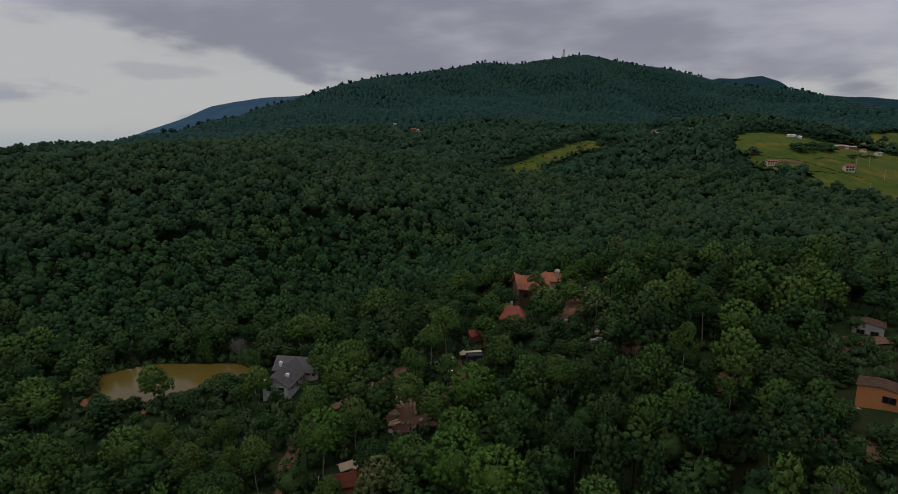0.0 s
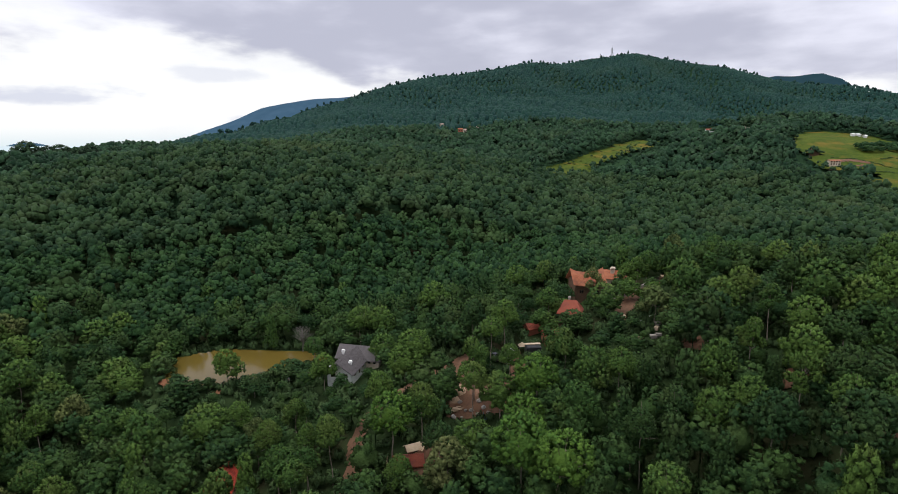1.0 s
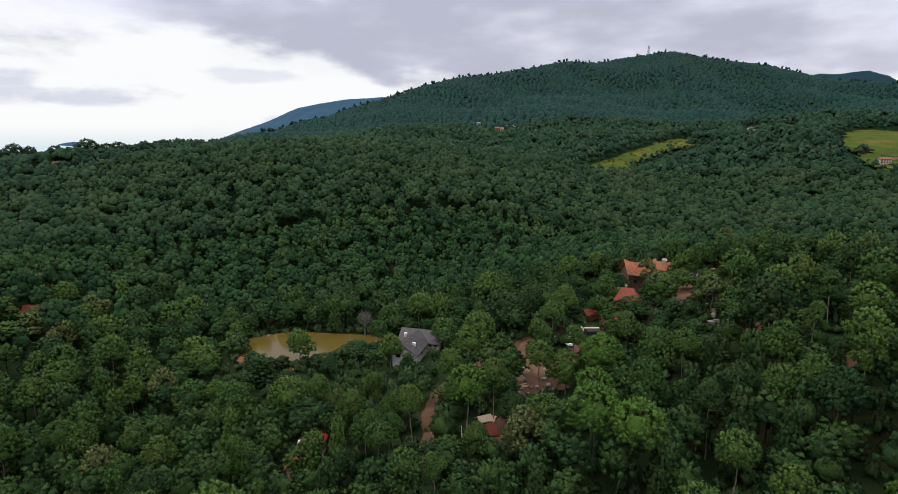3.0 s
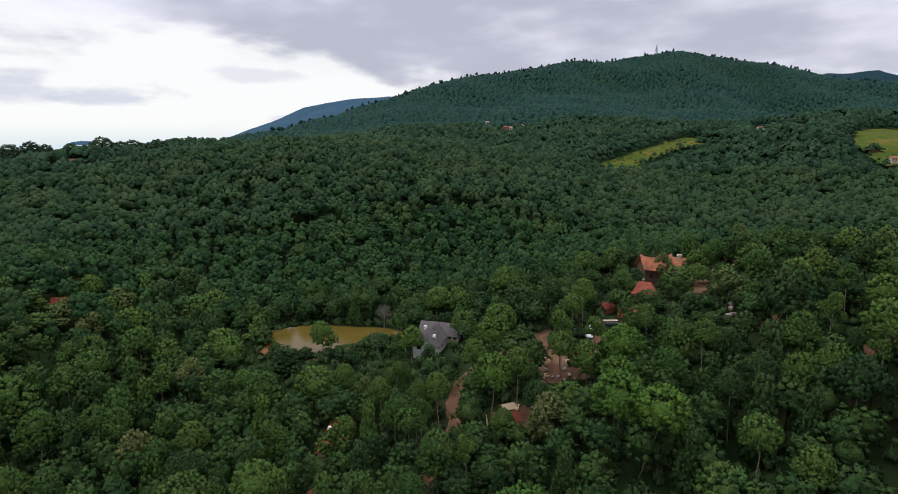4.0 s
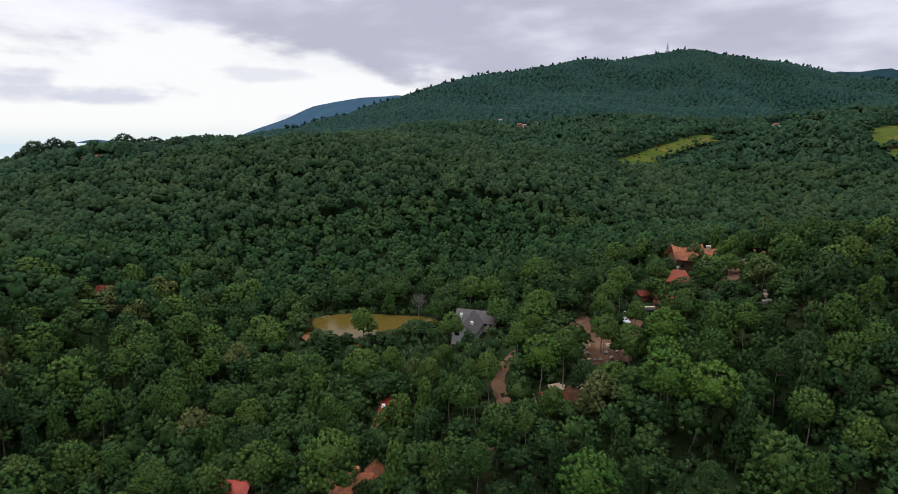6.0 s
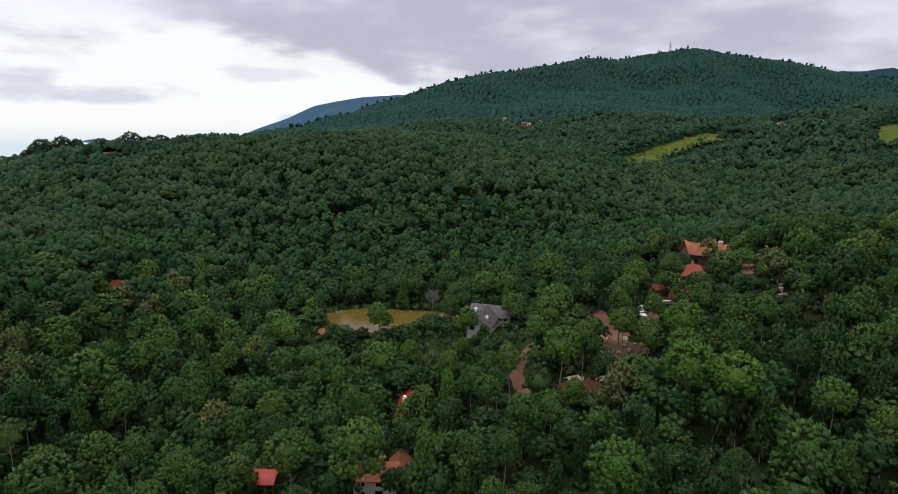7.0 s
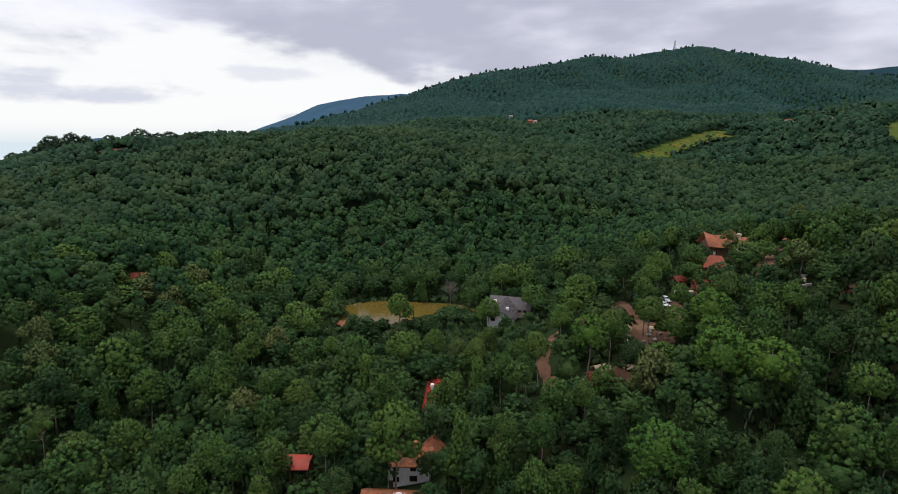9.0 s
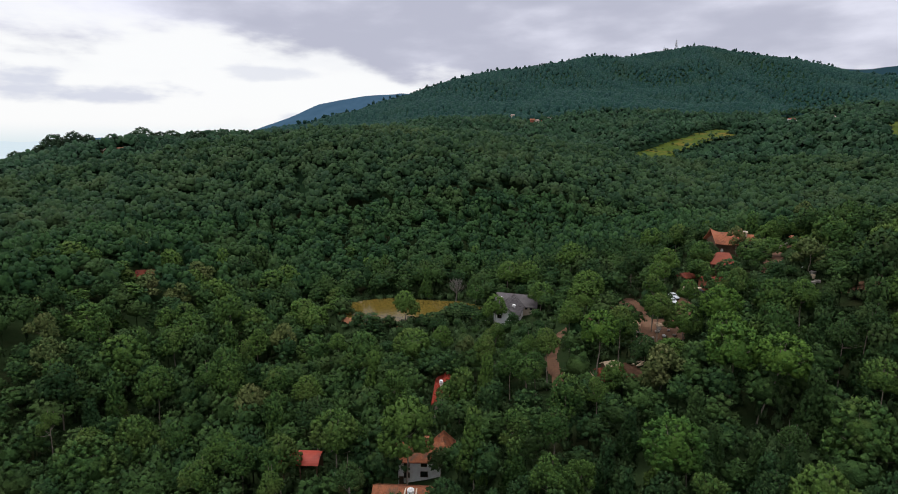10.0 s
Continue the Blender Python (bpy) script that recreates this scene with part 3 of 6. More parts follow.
def crown_domes(style):
    """The rounded boughs that make up a crown of radius 1, its middle at 0: centre and radius."""
    turn = rng.uniform(0, 6.28)
    if style == "dome":
        out = [((0, 0, 0.0), 0.90)] + [(0.50, -0.30, 0.40)] * 4
    elif style == "tall":
        out = [(0.50 - 0.17 * i / 2.4 + rng.uniform(-0.08, 0.08), -0.80 + 1.45 * i / 9, 0.40 - 0.012 * i) for i in range(9)] + [((0, 0, 0.78), 0.34), ((0, 0, 0.0), 0.50)]
    elif style == "open":
        out = [(rng.uniform(0.40, 0.68), rng.uniform(-0.55, 0.25), rng.uniform(0.26, 0.38)) for _ in range(7)] + [((rng.uniform(-0.15, 0.15), 0.1, 0.42), 0.46), ((-0.3, 0.1, 0.2), 0.36)]
    elif style == "few":
        out = [((0, 0, 0.12), 0.72)] + [(0.48, rng.uniform(-0.4, 0.0), 0.48) for _ in range(3)]
    else:
        out = [((rng.uniform(-0.1, 0.1), 0, 0.20), 0.66)] + [(rng.uniform(0.46, 0.60), rng.uniform(-0.50, 0.10), rng.uniform(0.36, 0.46)) for _ in range(6)]
    domes = []
    for i, d in enumerate(out):
        if len(d) == 2:
            domes.append((np.array(d[0], float), d[1]))
        else:
            a = turn + i * (2.39996 if style in ("tall", "open") else 6.283 / (len(out) - 1)) + rng.uniform(-0.25, 0.25)
            domes.append((np.array((d[0] * math.cos(a), d[0] * math.sin(a), d[1])), d[2]))
    return domes


def crown_plan(lobes, style):
    """Centres, outward ways and radii of the tufts of needles that lie over the boughs of a crown."""
    domes = crown_domes(style)
    area = sum(r * r for _, r in domes)
    out = []
    for c, r in domes:
        n = max(2, round(1.35 * lobes * r * r / area))
        for i in range(n):
            h = 1 - 1.42 * (i + 0.5) / n
            a = i * 2.39996 + rng.uniform(-0.3, 0.3)
            k = math.sqrt(1 - h * h)
            d = np.array((k * math.cos(a), k * math.sin(a), h))
            p = c + d * r * rng.uniform(0.80, 0.96)
            if any(np.linalg.norm(p - q) < 0.80 * s for q, s in domes if q is not c):
                continue
            out.append((p, unit(0.5 * d + 0.75 * p + (0, 0, 0.22)), 1.12 * math.sqrt(area / lobes) * rng.uniform(0.8, 1.2)))
    return out, domes


def near_crown(style, lobes, tufts, size):
    """A crown of rounded boughs, each set with tufts of small sprays of needles."""
    heap = Heap()
    plan, domes = crown_plan(lobes, style)
    for c, r in domes:
        lump(heap, c - (0, 0, 0.15 * r), r * 0.58, 0.15, 0.85)
    for c, out, r in plan:
        tuft(heap, c, r, out, tufts, size, 0.55)
    return heap, plan


def foliage(name, heap, mat):
    v, f = heap.arrays()
    return fast_mesh(name, v, f, [mat], True, None, heap.ways())


def tube(heap, path, radii, sides):
    path = np.array(path, float)
    ring = []
    for i, p in enumerate(path):
        a = np.arange(sides) * 2 * np.pi / sides
        way = unit(path[min(i + 1, len(path) - 1)] - path[max(i - 1, 0)])
        u = unit(np.cross(way, (0.3, 1, 0.2)))
        w = np.cross(way, u)
        ring.append(p + radii[i] * (np.cos(a)[:, None] * u + np.sin(a)[:, None] * w))
    F = []
    for i in range(len(path) - 1):
        for j in range(sides):
            a, b = i * sides + j, i * sides + (j + 1) % sides
            F += [(a, b, b + sides), (a, b + sides, a + sides)]
    heap.add(np.concatenate(ring), F)


def near_trunk(plan, crown_c, crown_r, crown_h, lean):
    """A trunk of height 1 to the crown's middle, with limbs to some lobes; lean: how far the top stands off."""
    heap = Heap()
    n = 6
    path = [(lean * (i / n) ** 1.5, 0.012 * math.sin(i * 1.3), -0.05 + (crown_c + 0.25 * crown_h + 0.05) * i / n) for i in range(n + 1)]
    tube(heap, path, [0.0105 - 0.0065 * i / n for i in range(n + 1)], 6)
    for c, _, _ in plan[1::max(2, len(plan) // 7)]:
        tip = np.array([lean, 0, crown_c]) + c * (crown_r, crown_r, crown_h)
        root = np.array([lean * 0.85, 0, crown_c - crown_h * 0.45 + 0.3 * c[2] * crown_h])
        mid = (root + tip) / 2 + (0, 0, -0.01)
        tube(heap, [root, mid, tip], [0.0045, 0.003, 0.0015], 3)
    return heap.arrays()


# the pines that stand out singly: x, y, height of the top, crown radius, kind (p plain, d dark and low, f fresh green dome, l the same leaning, o olive, t tall)
PINES_FOOT_A = [
    (-167, 77, -2, 2.8, "p"), (-150, 69, -3, 8.1, "p"), (-115, 61, 0, 3.9, "p"), (-101, 70, 2, 4.7, "p"), (-87, 68, 10, 5.1, "p"), (-81, 60, 3, 3.4, "o"), (-71, 67, 15, 6.0, "p"), (-57, 66, 14, 4.3, "p"),
    (-42, 54, 13, 4.1, "p"), (-31, 65, 10, 3.6, "d"), (-20, 63, 17, 5.9, "f"), (-11, 69, 13, 3.0, "d"), (-2, 48, 19, 4.7, "p"), (2, 67, 15, 2.6, "d"), (19, 65, 19, 2.4, "p"), (53, 77, 31, 5.7, "p"),]
PINES_FOOT_B = [
    (-154, 75, -4, 3.5, "p"), (-116, 72, 0, 4.3, "p"), (-110, 69, 0, 3.8, "p"), (-97, 58, 1, 2.7, "p"), (-84, 72, 6, 3.1, "p"), (-78, 52, 9, 2.8, "p"), (-64, 69, 3, 2.8, "d"), (-49, 67, 14, 3.6, "p"),
    (-41, 69, 14, 3.4, "p"), (-25, 77, 11, 3.3, "d"), (-12, 78, 16, 3.9, "d"), (-5, 64, 14, 2.8, "d"), (-1, 61, 14, 2.4, "d"), (15, 70, 20, 7.0, "p"), (33, 78, 20, 3.6, "p"), (59, 74, 32, 3.5, "p"),]
PINES_WEST_A = [
    (-247, 157, 21, 5.1, "p"), (-229, 167, 19, 5.2, "p"), (-219, 169, 14, 6.6, "p"), (-209, 172, 10, 5.1, "p"), (-201, 128, 9, 8.7, "p"), (-193, 167, 6, 5.8, "o"), (-184, 98, 3, 5.9, "p"), (-178, 92, 4, 5.0, "p"),
    (-168, 91, -6, 4.4, "d"), (-165, 124, 4, 5.2, "p"), (-156, 125, 2, 6.2, "p"), (-151, 87, -7, 6.3, "p"), (-142, 137, 0, 4.9, "p"), (-140, 171, 1, 7.0, "p"), (-135, 143, 0, 5.1, "o"), (-122, 112, -2, 4.3, "p"),
    (-113, 92, -3, 5.4, "p"),]
PINES_WEST_B = [
    (-240, 166, 23, 7.9, "p"), (-226, 142, 10, 5.3, "p"), (-218, 145, 9, 6.0, "p"), (-206, 167, 9, 7.2, "p"), (-201, 138, 7, 6.3, "p"), (-189, 155, 4, 6.8, "p"), (-180, 142, 4, 5.2, "p"), (-175, 113, 5, 7.9, "p"),
    (-166, 136, 4, 5.5, "p"), (-162, 154, 7, 6.0, "p"), (-153, 157, 1, 6.1, "p"), (-143, 109, -1, 4.2, "p"), (-141, 128, -1, 4.7, "p"), (-139, 87, -8, 4.6, "p"), (-132, 164, 0, 6.2, "p"), (-121, 137, -1, 5.9, "p"),
    (-112, 137, 0, 3.7, "p"),]
PINES_WEST_C = [
    (-238, 145, 15, 4.8, "p"), (-223, 132, 8, 4.5, "p"), (-209, 158, 8, 7.5, "p"), (-204, 114, 10, 5.0, "p"), (-193, 104, 6, 5.7, "p"), (-187, 118, 10, 5.0, "p"), (-179, 151, 3, 5.0, "p"), (-174, 121, 4, 3.6, "p"),
    (-165, 97, -2, 4.9, "p"), (-157, 104, 0, 6.0, "p"), (-152, 136, 2, 6.0, "p"), (-142, 117, 1, 5.9, "p"), (-140, 80, -11, 4.0, "d"), (-136, 109, -1, 5.1, "p"), (-127, 104, -4, 6.3, "p"), (-116, 99, -3, 4.3, "p"),]
PINES_DAM = [
    (-109, 104, 0, 4.4, "p"), (-98, 85, 4, 4.6, "p"), (-98, 122, 7, 6.8, "p"), (-90, 107, 7, 4.8, "p"), (-80, 92, 9, 4.3, "p"), (-65, 119, 9, 3.5, "p"), (-64, 96, 9, 6.0, "p"), (-59, 113, 12, 3.5, "p"),
    (-57, 96, 13, 3.9, "p"), (-55, 83, 10, 4.3, "d"), (-51, 99, 14, 4.0, "p"), (-47, 95, 13, 3.5, "p"), (-47, 106, 15, 2.9, "p"), (-45, 100, 13, 3.2, "p"), (-42, 107, 17, 3.7, "p"), (-38, 81, 16, 4.6, "p"),
    (-32, 80, 16, 2.7, "p"), (-28, 111, 21, 5.4, "f"), (-25, 102, 11, 3.6, "p"), (-22, 117, 21, 4.3, "p"),]
PINES_YARD_A = [
    (-17, 108, 16, 3.6, "p"), (-9, 112, 14, 5.0, "p"), (2, 106, 24, 4.7, "f"), (9, 90, 25, 5.8, "l"), (14, 110, 26, 5.1, "p"), (23, 106, 26, 4.5, "p"), (25, 100, 25, 3.2, "p"), (26, 123, 29, 4.2, "p"),
    (33, 105, 28, 3.8, "p"), (38, 91, 25, 4.0, "p"), (41, 103, 29, 4.7, "p"), (48, 104, 31, 4.1, "p"), (55, 121, 38, 3.6, "p"), (59, 106, 36, 4.1, "p"), (63, 97, 35, 4.1, "p"), (67, 105, 38, 4.4, "p"),
    (75, 121, 40, 4.2, "p"), (87, 114, 33, 3.7, "d"),]
PINES_YARD_B = [
    (-14, 99, 17, 6.5, "o"), (1, 97, 24, 6.4, "f"), (6, 124, 26, 5.7, "f"), (13, 84, 19, 4.2, "d"), (20, 124, 29, 5.5, "p"), (24, 103, 21, 4.5, "d"), (26, 85, 22, 4.2, "p"), (30, 95, 26, 5.5, "p"),
    (33, 124, 26, 3.8, "d"), (38, 113, 32, 6.2, "p"), (46, 117, 34, 5.5, "p"), (50, 98, 31, 5.5, "p"), (57, 114, 31, 3.3, "d"), (61, 89, 36, 6.7, "p"), (65, 117, 38, 5.2, "p"), (69, 94, 36, 4.9, "p"),
    (85, 122, 40, 5.0, "p"),]
PINES_SHORE = [
    (-105, 153, 2, 7.5, "d"), (-94, 163, 9, 5.0, "p"), (-84, 130, 6, 6.5, "p"), (-82, 156, 3, 4.6, "d"), (-74, 129, 8, 3.4, "p"), (-74, 169, 3, 6.6, "d"), (-60, 160, 10, 4.6, "p"), (-57, 126, 11, 3.8, "p"),
    (-53, 156, 4, 4.5, "d"), (-35, 129, 18, 3.9, "p"), (-30, 143, 20, 5.5, "p"), (-28, 148, 23, 5.2, "p"), (-11, 167, 27, 4.5, "p"), (-10, 127, 22, 4.1, "p"), (-10, 135, 26, 4.7, "p"), (-5, 152, 26, 3.6, "p"),
    (-3, 126, 20, 5.4, "p"), (-1, 161, 29, 4.3, "p"),]
PINES_EAST = [
    (0, 134, 25, 3.3, "p"), (12, 166, 24, 5.5, "p"), (15, 138, 28, 5.2, "p"), (15, 150, 24, 4.2, "p"), (21, 164, 25, 5.4, "p"), (33, 158, 26, 5.2, "d"), (46, 165, 33, 6.3, "p"), (47, 171, 33, 4.3, "p"),
    (49, 132, 42, 6.9, "p"), (59, 149, 41, 6.0, "p"), (66, 153, 43, 4.5, "p"), (68, 140, 41, 3.5, "p"), (71, 128, 41, 4.8, "p"), (83, 159, 46, 4.4, "p"), (86, 148, 46, 6.9, "p"), (87, 159, 48, 5.9, "p"),
    (91, 140, 44, 6.1, "p"), (99, 139, 46, 6.0, "p"), (99, 145, 48, 4.5, "p"), (105, 143, 48, 4.4, "p"), (105, 153, 53, 5.0, "p"),]
PINES_BEHIND_A = [
    (-240, 199, 18, 6.0, "p"), (-214, 192, 15, 5.8, "p"), (-195, 181, 9, 5.5, "p"), (-183, 217, 13, 6.2, "p"), (-181, 175, 7, 8.0, "p"), (-163, 207, 6, 6.7, "p"), (-130, 186, 2, 5.4, "p"), (-126, 175, 0, 5.8, "p"),
    (-93, 198, 9, 4.1, "t"), (-69, 178, 8, 3.7, "p"), (-48, 199, 14, 6.0, "p"), (-29, 219, 19, 7.1, "p"),]
PINES_BEHIND_B = [
    (-229, 195, 17, 6.6, "p"), (-196, 188, 11, 6.3, "p"), (-191, 199, 14, 5.8, "p"), (-182, 200, 11, 5.8, "p"), (-165, 197, 6, 7.9, "p"), (-144, 244, 7, 6.7, "t"), (-130, 230, 5, 6.4, "t"), (-119, 224, 8, 5.4, "t"),
    (-77, 248, 9, 5.7, "t"), (-57, 200, 13, 5.4, "p"), (-43, 175, 11, 5.1, "p"), (-21, 179, 21, 7.2, "p"),]
PINES_TRACK = [
    (6, 220, 26, 5.5, "p"), (14, 175, 29, 4.5, "p"), (17, 222, 28, 5.0, "p"), (20, 185, 22, 4.8, "p"), (21, 192, 26, 3.9, "p"), (29, 223, 29, 4.4, "p"), (32, 193, 32, 4.0, "p"), (33, 178, 30, 6.3, "p"),
    (44, 190, 28, 4.7, "p"), (47, 205, 31, 5.0, "p"), (52, 234, 32, 5.6, "p"), (54, 217, 31, 4.7, "p"), (58, 175, 38, 5.5, "p"), (59, 222, 33, 4.8, "p"), (60, 183, 38, 5.8, "p"), (67, 216, 34, 6.2, "p"),
    (73, 232, 38, 5.5, "p"), (74, 197, 37, 6.1, "p"), (80, 214, 38, 4.1, "p"), (85, 221, 40, 4.7, "p"), (89, 212, 39, 6.0, "p"), (90, 182, 45, 5.0, "p"),]
PINES = PINES_FOOT_A + PINES_FOOT_B + PINES_WEST_A + PINES_WEST_B + PINES_WEST_C + PINES_DAM + PINES_YARD_A + PINES_YARD_B + PINES_SHORE + PINES_EAST + PINES_BEHIND_A + PINES_BEHIND_B + PINES_TRACK
LOW = [(-112, 148, -3), (-96, 148, -2), (-82, 150, 0), (-122, 158, -3), (-70, 152, 3), (-60, 148, 4), (-48, 152, 6), (-100, 140, -1)]

# ground kept free of scattered pines: ovals on the plan
OPEN = [blob(3, 79, 9, 8, 0, 0.0), blob(-54, 171, 12, 16, 0, 0.0), blob(-98, 160, 20, 5, 0, 0.0), blob(30, 198, 11, 11, 0, 0.0), blob(19, 170, 6, 8, 0, 0.0), blob(3, 152, 8, 8, 0, 0.0), blob(-23.5, 111, 6, 5, 0, 0.0), blob(-8, 120, 10, 9, 0, 0.0),
        blob(-68, 72, 8, 7, 0, 0.0), blob(-71, 58, 9, 9, 0, 0.0), blob(-98, 67, 9, 10, 0, 0.0), blob(-72, 99, 5, 11, 0, 0.0), blob(-214, 172, 7, 10, 0, 0.0), blob(88, 106, 10, 10, 0, 0.0), blob(106, 131, 5, 5, 0, 0.0),
        blob(-446, 442, 13, 8, 0, 0.0), blob(-65, 106.5, 4, 5, 0, 0.0), blob(-64.6, 89.5, 3.4, 3.4, 0, 0.0), blob(-44, 892, 30, 20, 0, 0.0), blob(-91, 942, 8, 12, 0, 0.0), blob(298, 788, 22, 46, 0, 0.0), blob(46, 216, 10, 12, 0, 0.0), blob(128, 193, 9, 12, 0, 0.0), blob(72, 236, 7, 9, 0, 0.0), blob(2, 71, 8, 8, 0, 0.0)]
BARE = union(strip(ROAD, 5.0), YARD, UPPER_TRACK, lambda x, y: pond_level(x, y) < 1.4, blob(-52, 168, 9, 12, 0, 0.0), blob(30, 203, 8, 7, 0, 0.0), blob(-69, 70, 9, 14, 0, 0.0), blob(-24, 113, 6, 6, 0, 0.0), blob(20, 172, 5, 5, 0, 0.0), blob(88, 105, 7, 6, 0, 0.0), blob(105, 131, 7, 6, 0, 0.0), blob(-97, 73, 5, 4, 0, 0.0))
KEEP = union(strip(ROAD, 6.0), YARD, strip([(38, 178), (48, 198), (62, 218)], 7), CLEARING, FIELD, FIELD_FAR, CREST, lambda x, y: pond_level(x, y) < 1.5, strip([(-119, 165), (-104, 160)], 6), *OPEN)


def in_valley(x, y):
    """The stretch of land that the flight looks over."""
    return (x < 0.86 * y + 45) & (x > -80 - 1.2 * (y + 33)) & (y > 22)


def scatter(cell, box, rule, jitter=0.40, free=None):
    x0, y0, x1, y1 = box
    X, Y = np.meshgrid(np.arange(x0, x1, cell), np.arange(y0, y1, cell))
    X = X + (np.arange(len(X)) % 2)[:, None] * cell * 0.5
    X, Y = X.ravel() + rng.uniform(-jitter, jitter, X.size) * cell, Y.ravel() + rng.uniform(-jitter, jitter, Y.size) * cell
    keep = in_valley(X, Y) & rule(X, Y) & ~(free or KEEP)(X, Y)
    return X[keep], Y[keep]


def canopy(S, x, y):
    """Height of the canopy round x, y, blended from points S placed to fit the camera's view."""
    w = 1 / ((S[:, 0] - x) ** 2 + (S[:, 1] - y) ** 2 + 30.0) ** 1.5
    return float((w * S[:, 2]).sum() / w.sum())


KINDS = [("round", M_NEEDLE, "green"), ("round", M_NEEDLE, "green"), ("tall", M_NEEDLE, "green"), ("open", M_NEEDLE, "green"), ("dome", M_NEEDLE, "green"), ("round", M_NEEDLE_DARK_SHADED, "dark green"),
         ("open", M_NEEDLE_OLIVE, "olive green"), ("dome", M_NEEDLE_FRESH, "bright green"), ("tall", M_NEEDLE_DARK_SHADED, "dark green")]


def build_near_pines(limit=300):
    S = np.array([p[:3] for p in PINES], float)
    R = np.array([p[3] for p in PINES])
    rows = []
    for x, y, top, r, kind in PINES:
        k = {"f": 7, "l": 7, "o": 6, "t": 2}.get(kind)
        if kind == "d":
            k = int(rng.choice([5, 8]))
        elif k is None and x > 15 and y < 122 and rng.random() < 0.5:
            # dark needles paint shade over the near right slope
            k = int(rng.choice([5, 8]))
        elif k is None:
            k = int(rng.choice([0, 1, 2, 3, 4, 5, 6], p=[0.2, 0.2, 0.12, 0.2, 0.12, 0.1, 0.06]))
        lean = 13.0 if kind == "l" else rng.uniform(-2.5, 2.5)
        rows.append((x, y, float(np.clip(top - float(land(x, y)), 6.0, 27.0)), r, k, lean))
    X, Y = scatter(7.5, (-360, 24, 320, 360), lambda x, y: np.hypot(x + 25, y) < 345)
    gap = np.array([np.min(np.hypot(S[:, 0] - x, S[:, 1] - y) - 0.62 * R) for x, y in zip(X, Y)])
    X, Y = X[gap > 0.6], Y[gap > 0.6]
    order = np.argsort(np.hypot(X + 25, Y))
    X, Y = X[order], Y[order]
    C = np.concatenate([S[S[:, 1] < 250], np.array(LOW, float)])
    H = np.array([float(np.clip(canopy(C, x, y) - rng.uniform(2.5, 7.0) - float(land(x, y)), 5.0, 20.0)) for x, y in zip(X, Y)])
    far = np.hypot(X + 25, Y) > 215
    H[far] = np.maximum(H[far], rng.uniform(11, 18, int(far.sum())))
    n = limit - len(rows)
    for x, y, h in zip(X[:n], Y[:n], H[:n]):
        # fillers mostly take dark needles, painting shade between the crowns
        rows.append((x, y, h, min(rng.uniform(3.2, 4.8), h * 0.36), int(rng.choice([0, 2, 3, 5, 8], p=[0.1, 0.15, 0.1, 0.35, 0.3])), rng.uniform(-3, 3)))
    meshes = {}
    for x, y, h, r, k, lean in rows:
        away = math.hypot(x + 40, y + 25)
        fine = 0 if r * 130 / away > 8.5 else 1 if away < 175 else 2
        if (fine, k) not in meshes:
            style, mat, what = KINDS[k]
            meshes[fine, k] = []
            for _ in range(2 if k < 7 else 3):
                heap, plan = near_crown(style, *((290, 14, 0.032), (190, 11, 0.040), (115, 9, 0.050))[fine])
                tv, tf = near_trunk(plan, 0.70, 0.25, 0.28, rng.uniform(-0.03, 0.03))
                meshes[fine, k].append((foliage("crown", heap, mat), fast_mesh("trunk", tv, tf, [M_BARK], True)))
        crown_me, trunk_me = meshes[fine, k][int(rng.integers(0, len(meshes[fine, k])))]
        style, _, what = KINDS[k]
        thing = new("pine_tree")
        thing.matrix_basis = pose(x - h * 0.8 * math.sin(radians(lean)), y, float(land(x, y)), 0, lean, 0) @ pose(0, 0, 0, 0, 0, rng.uniform(0, 360))
        r *= 1.1
        ch = min(h * 0.47, r * {"tall": 1.55, "dome": 0.95, "open": 1.15}.get(style, 1.1))
        trunk, crown = new("trunk", trunk_me), new("crown", crown_me)
        trunk.parent = crown.parent = thing
        cz = h - ch * {"tall": 1.08, "dome": 0.92}.get(style, 0.92)
        wide = 0.5 * (min(r, 7.0) * 4 + h)
        trunk.scale = (wide, wide, cz / 0.70)
        crown.location, crown.scale = (0, 0, cz), (r, r, ch)
        shape = {"tall": "tall", "dome": "smooth domed", "open": "loose open"}.get(style, "broad rounded")
        tagged(thing, f"{what} pine tree with a {shape} crown on the slope", "pine tree", "pines in the valley")
    return X[n:], Y[n:], H[n:]


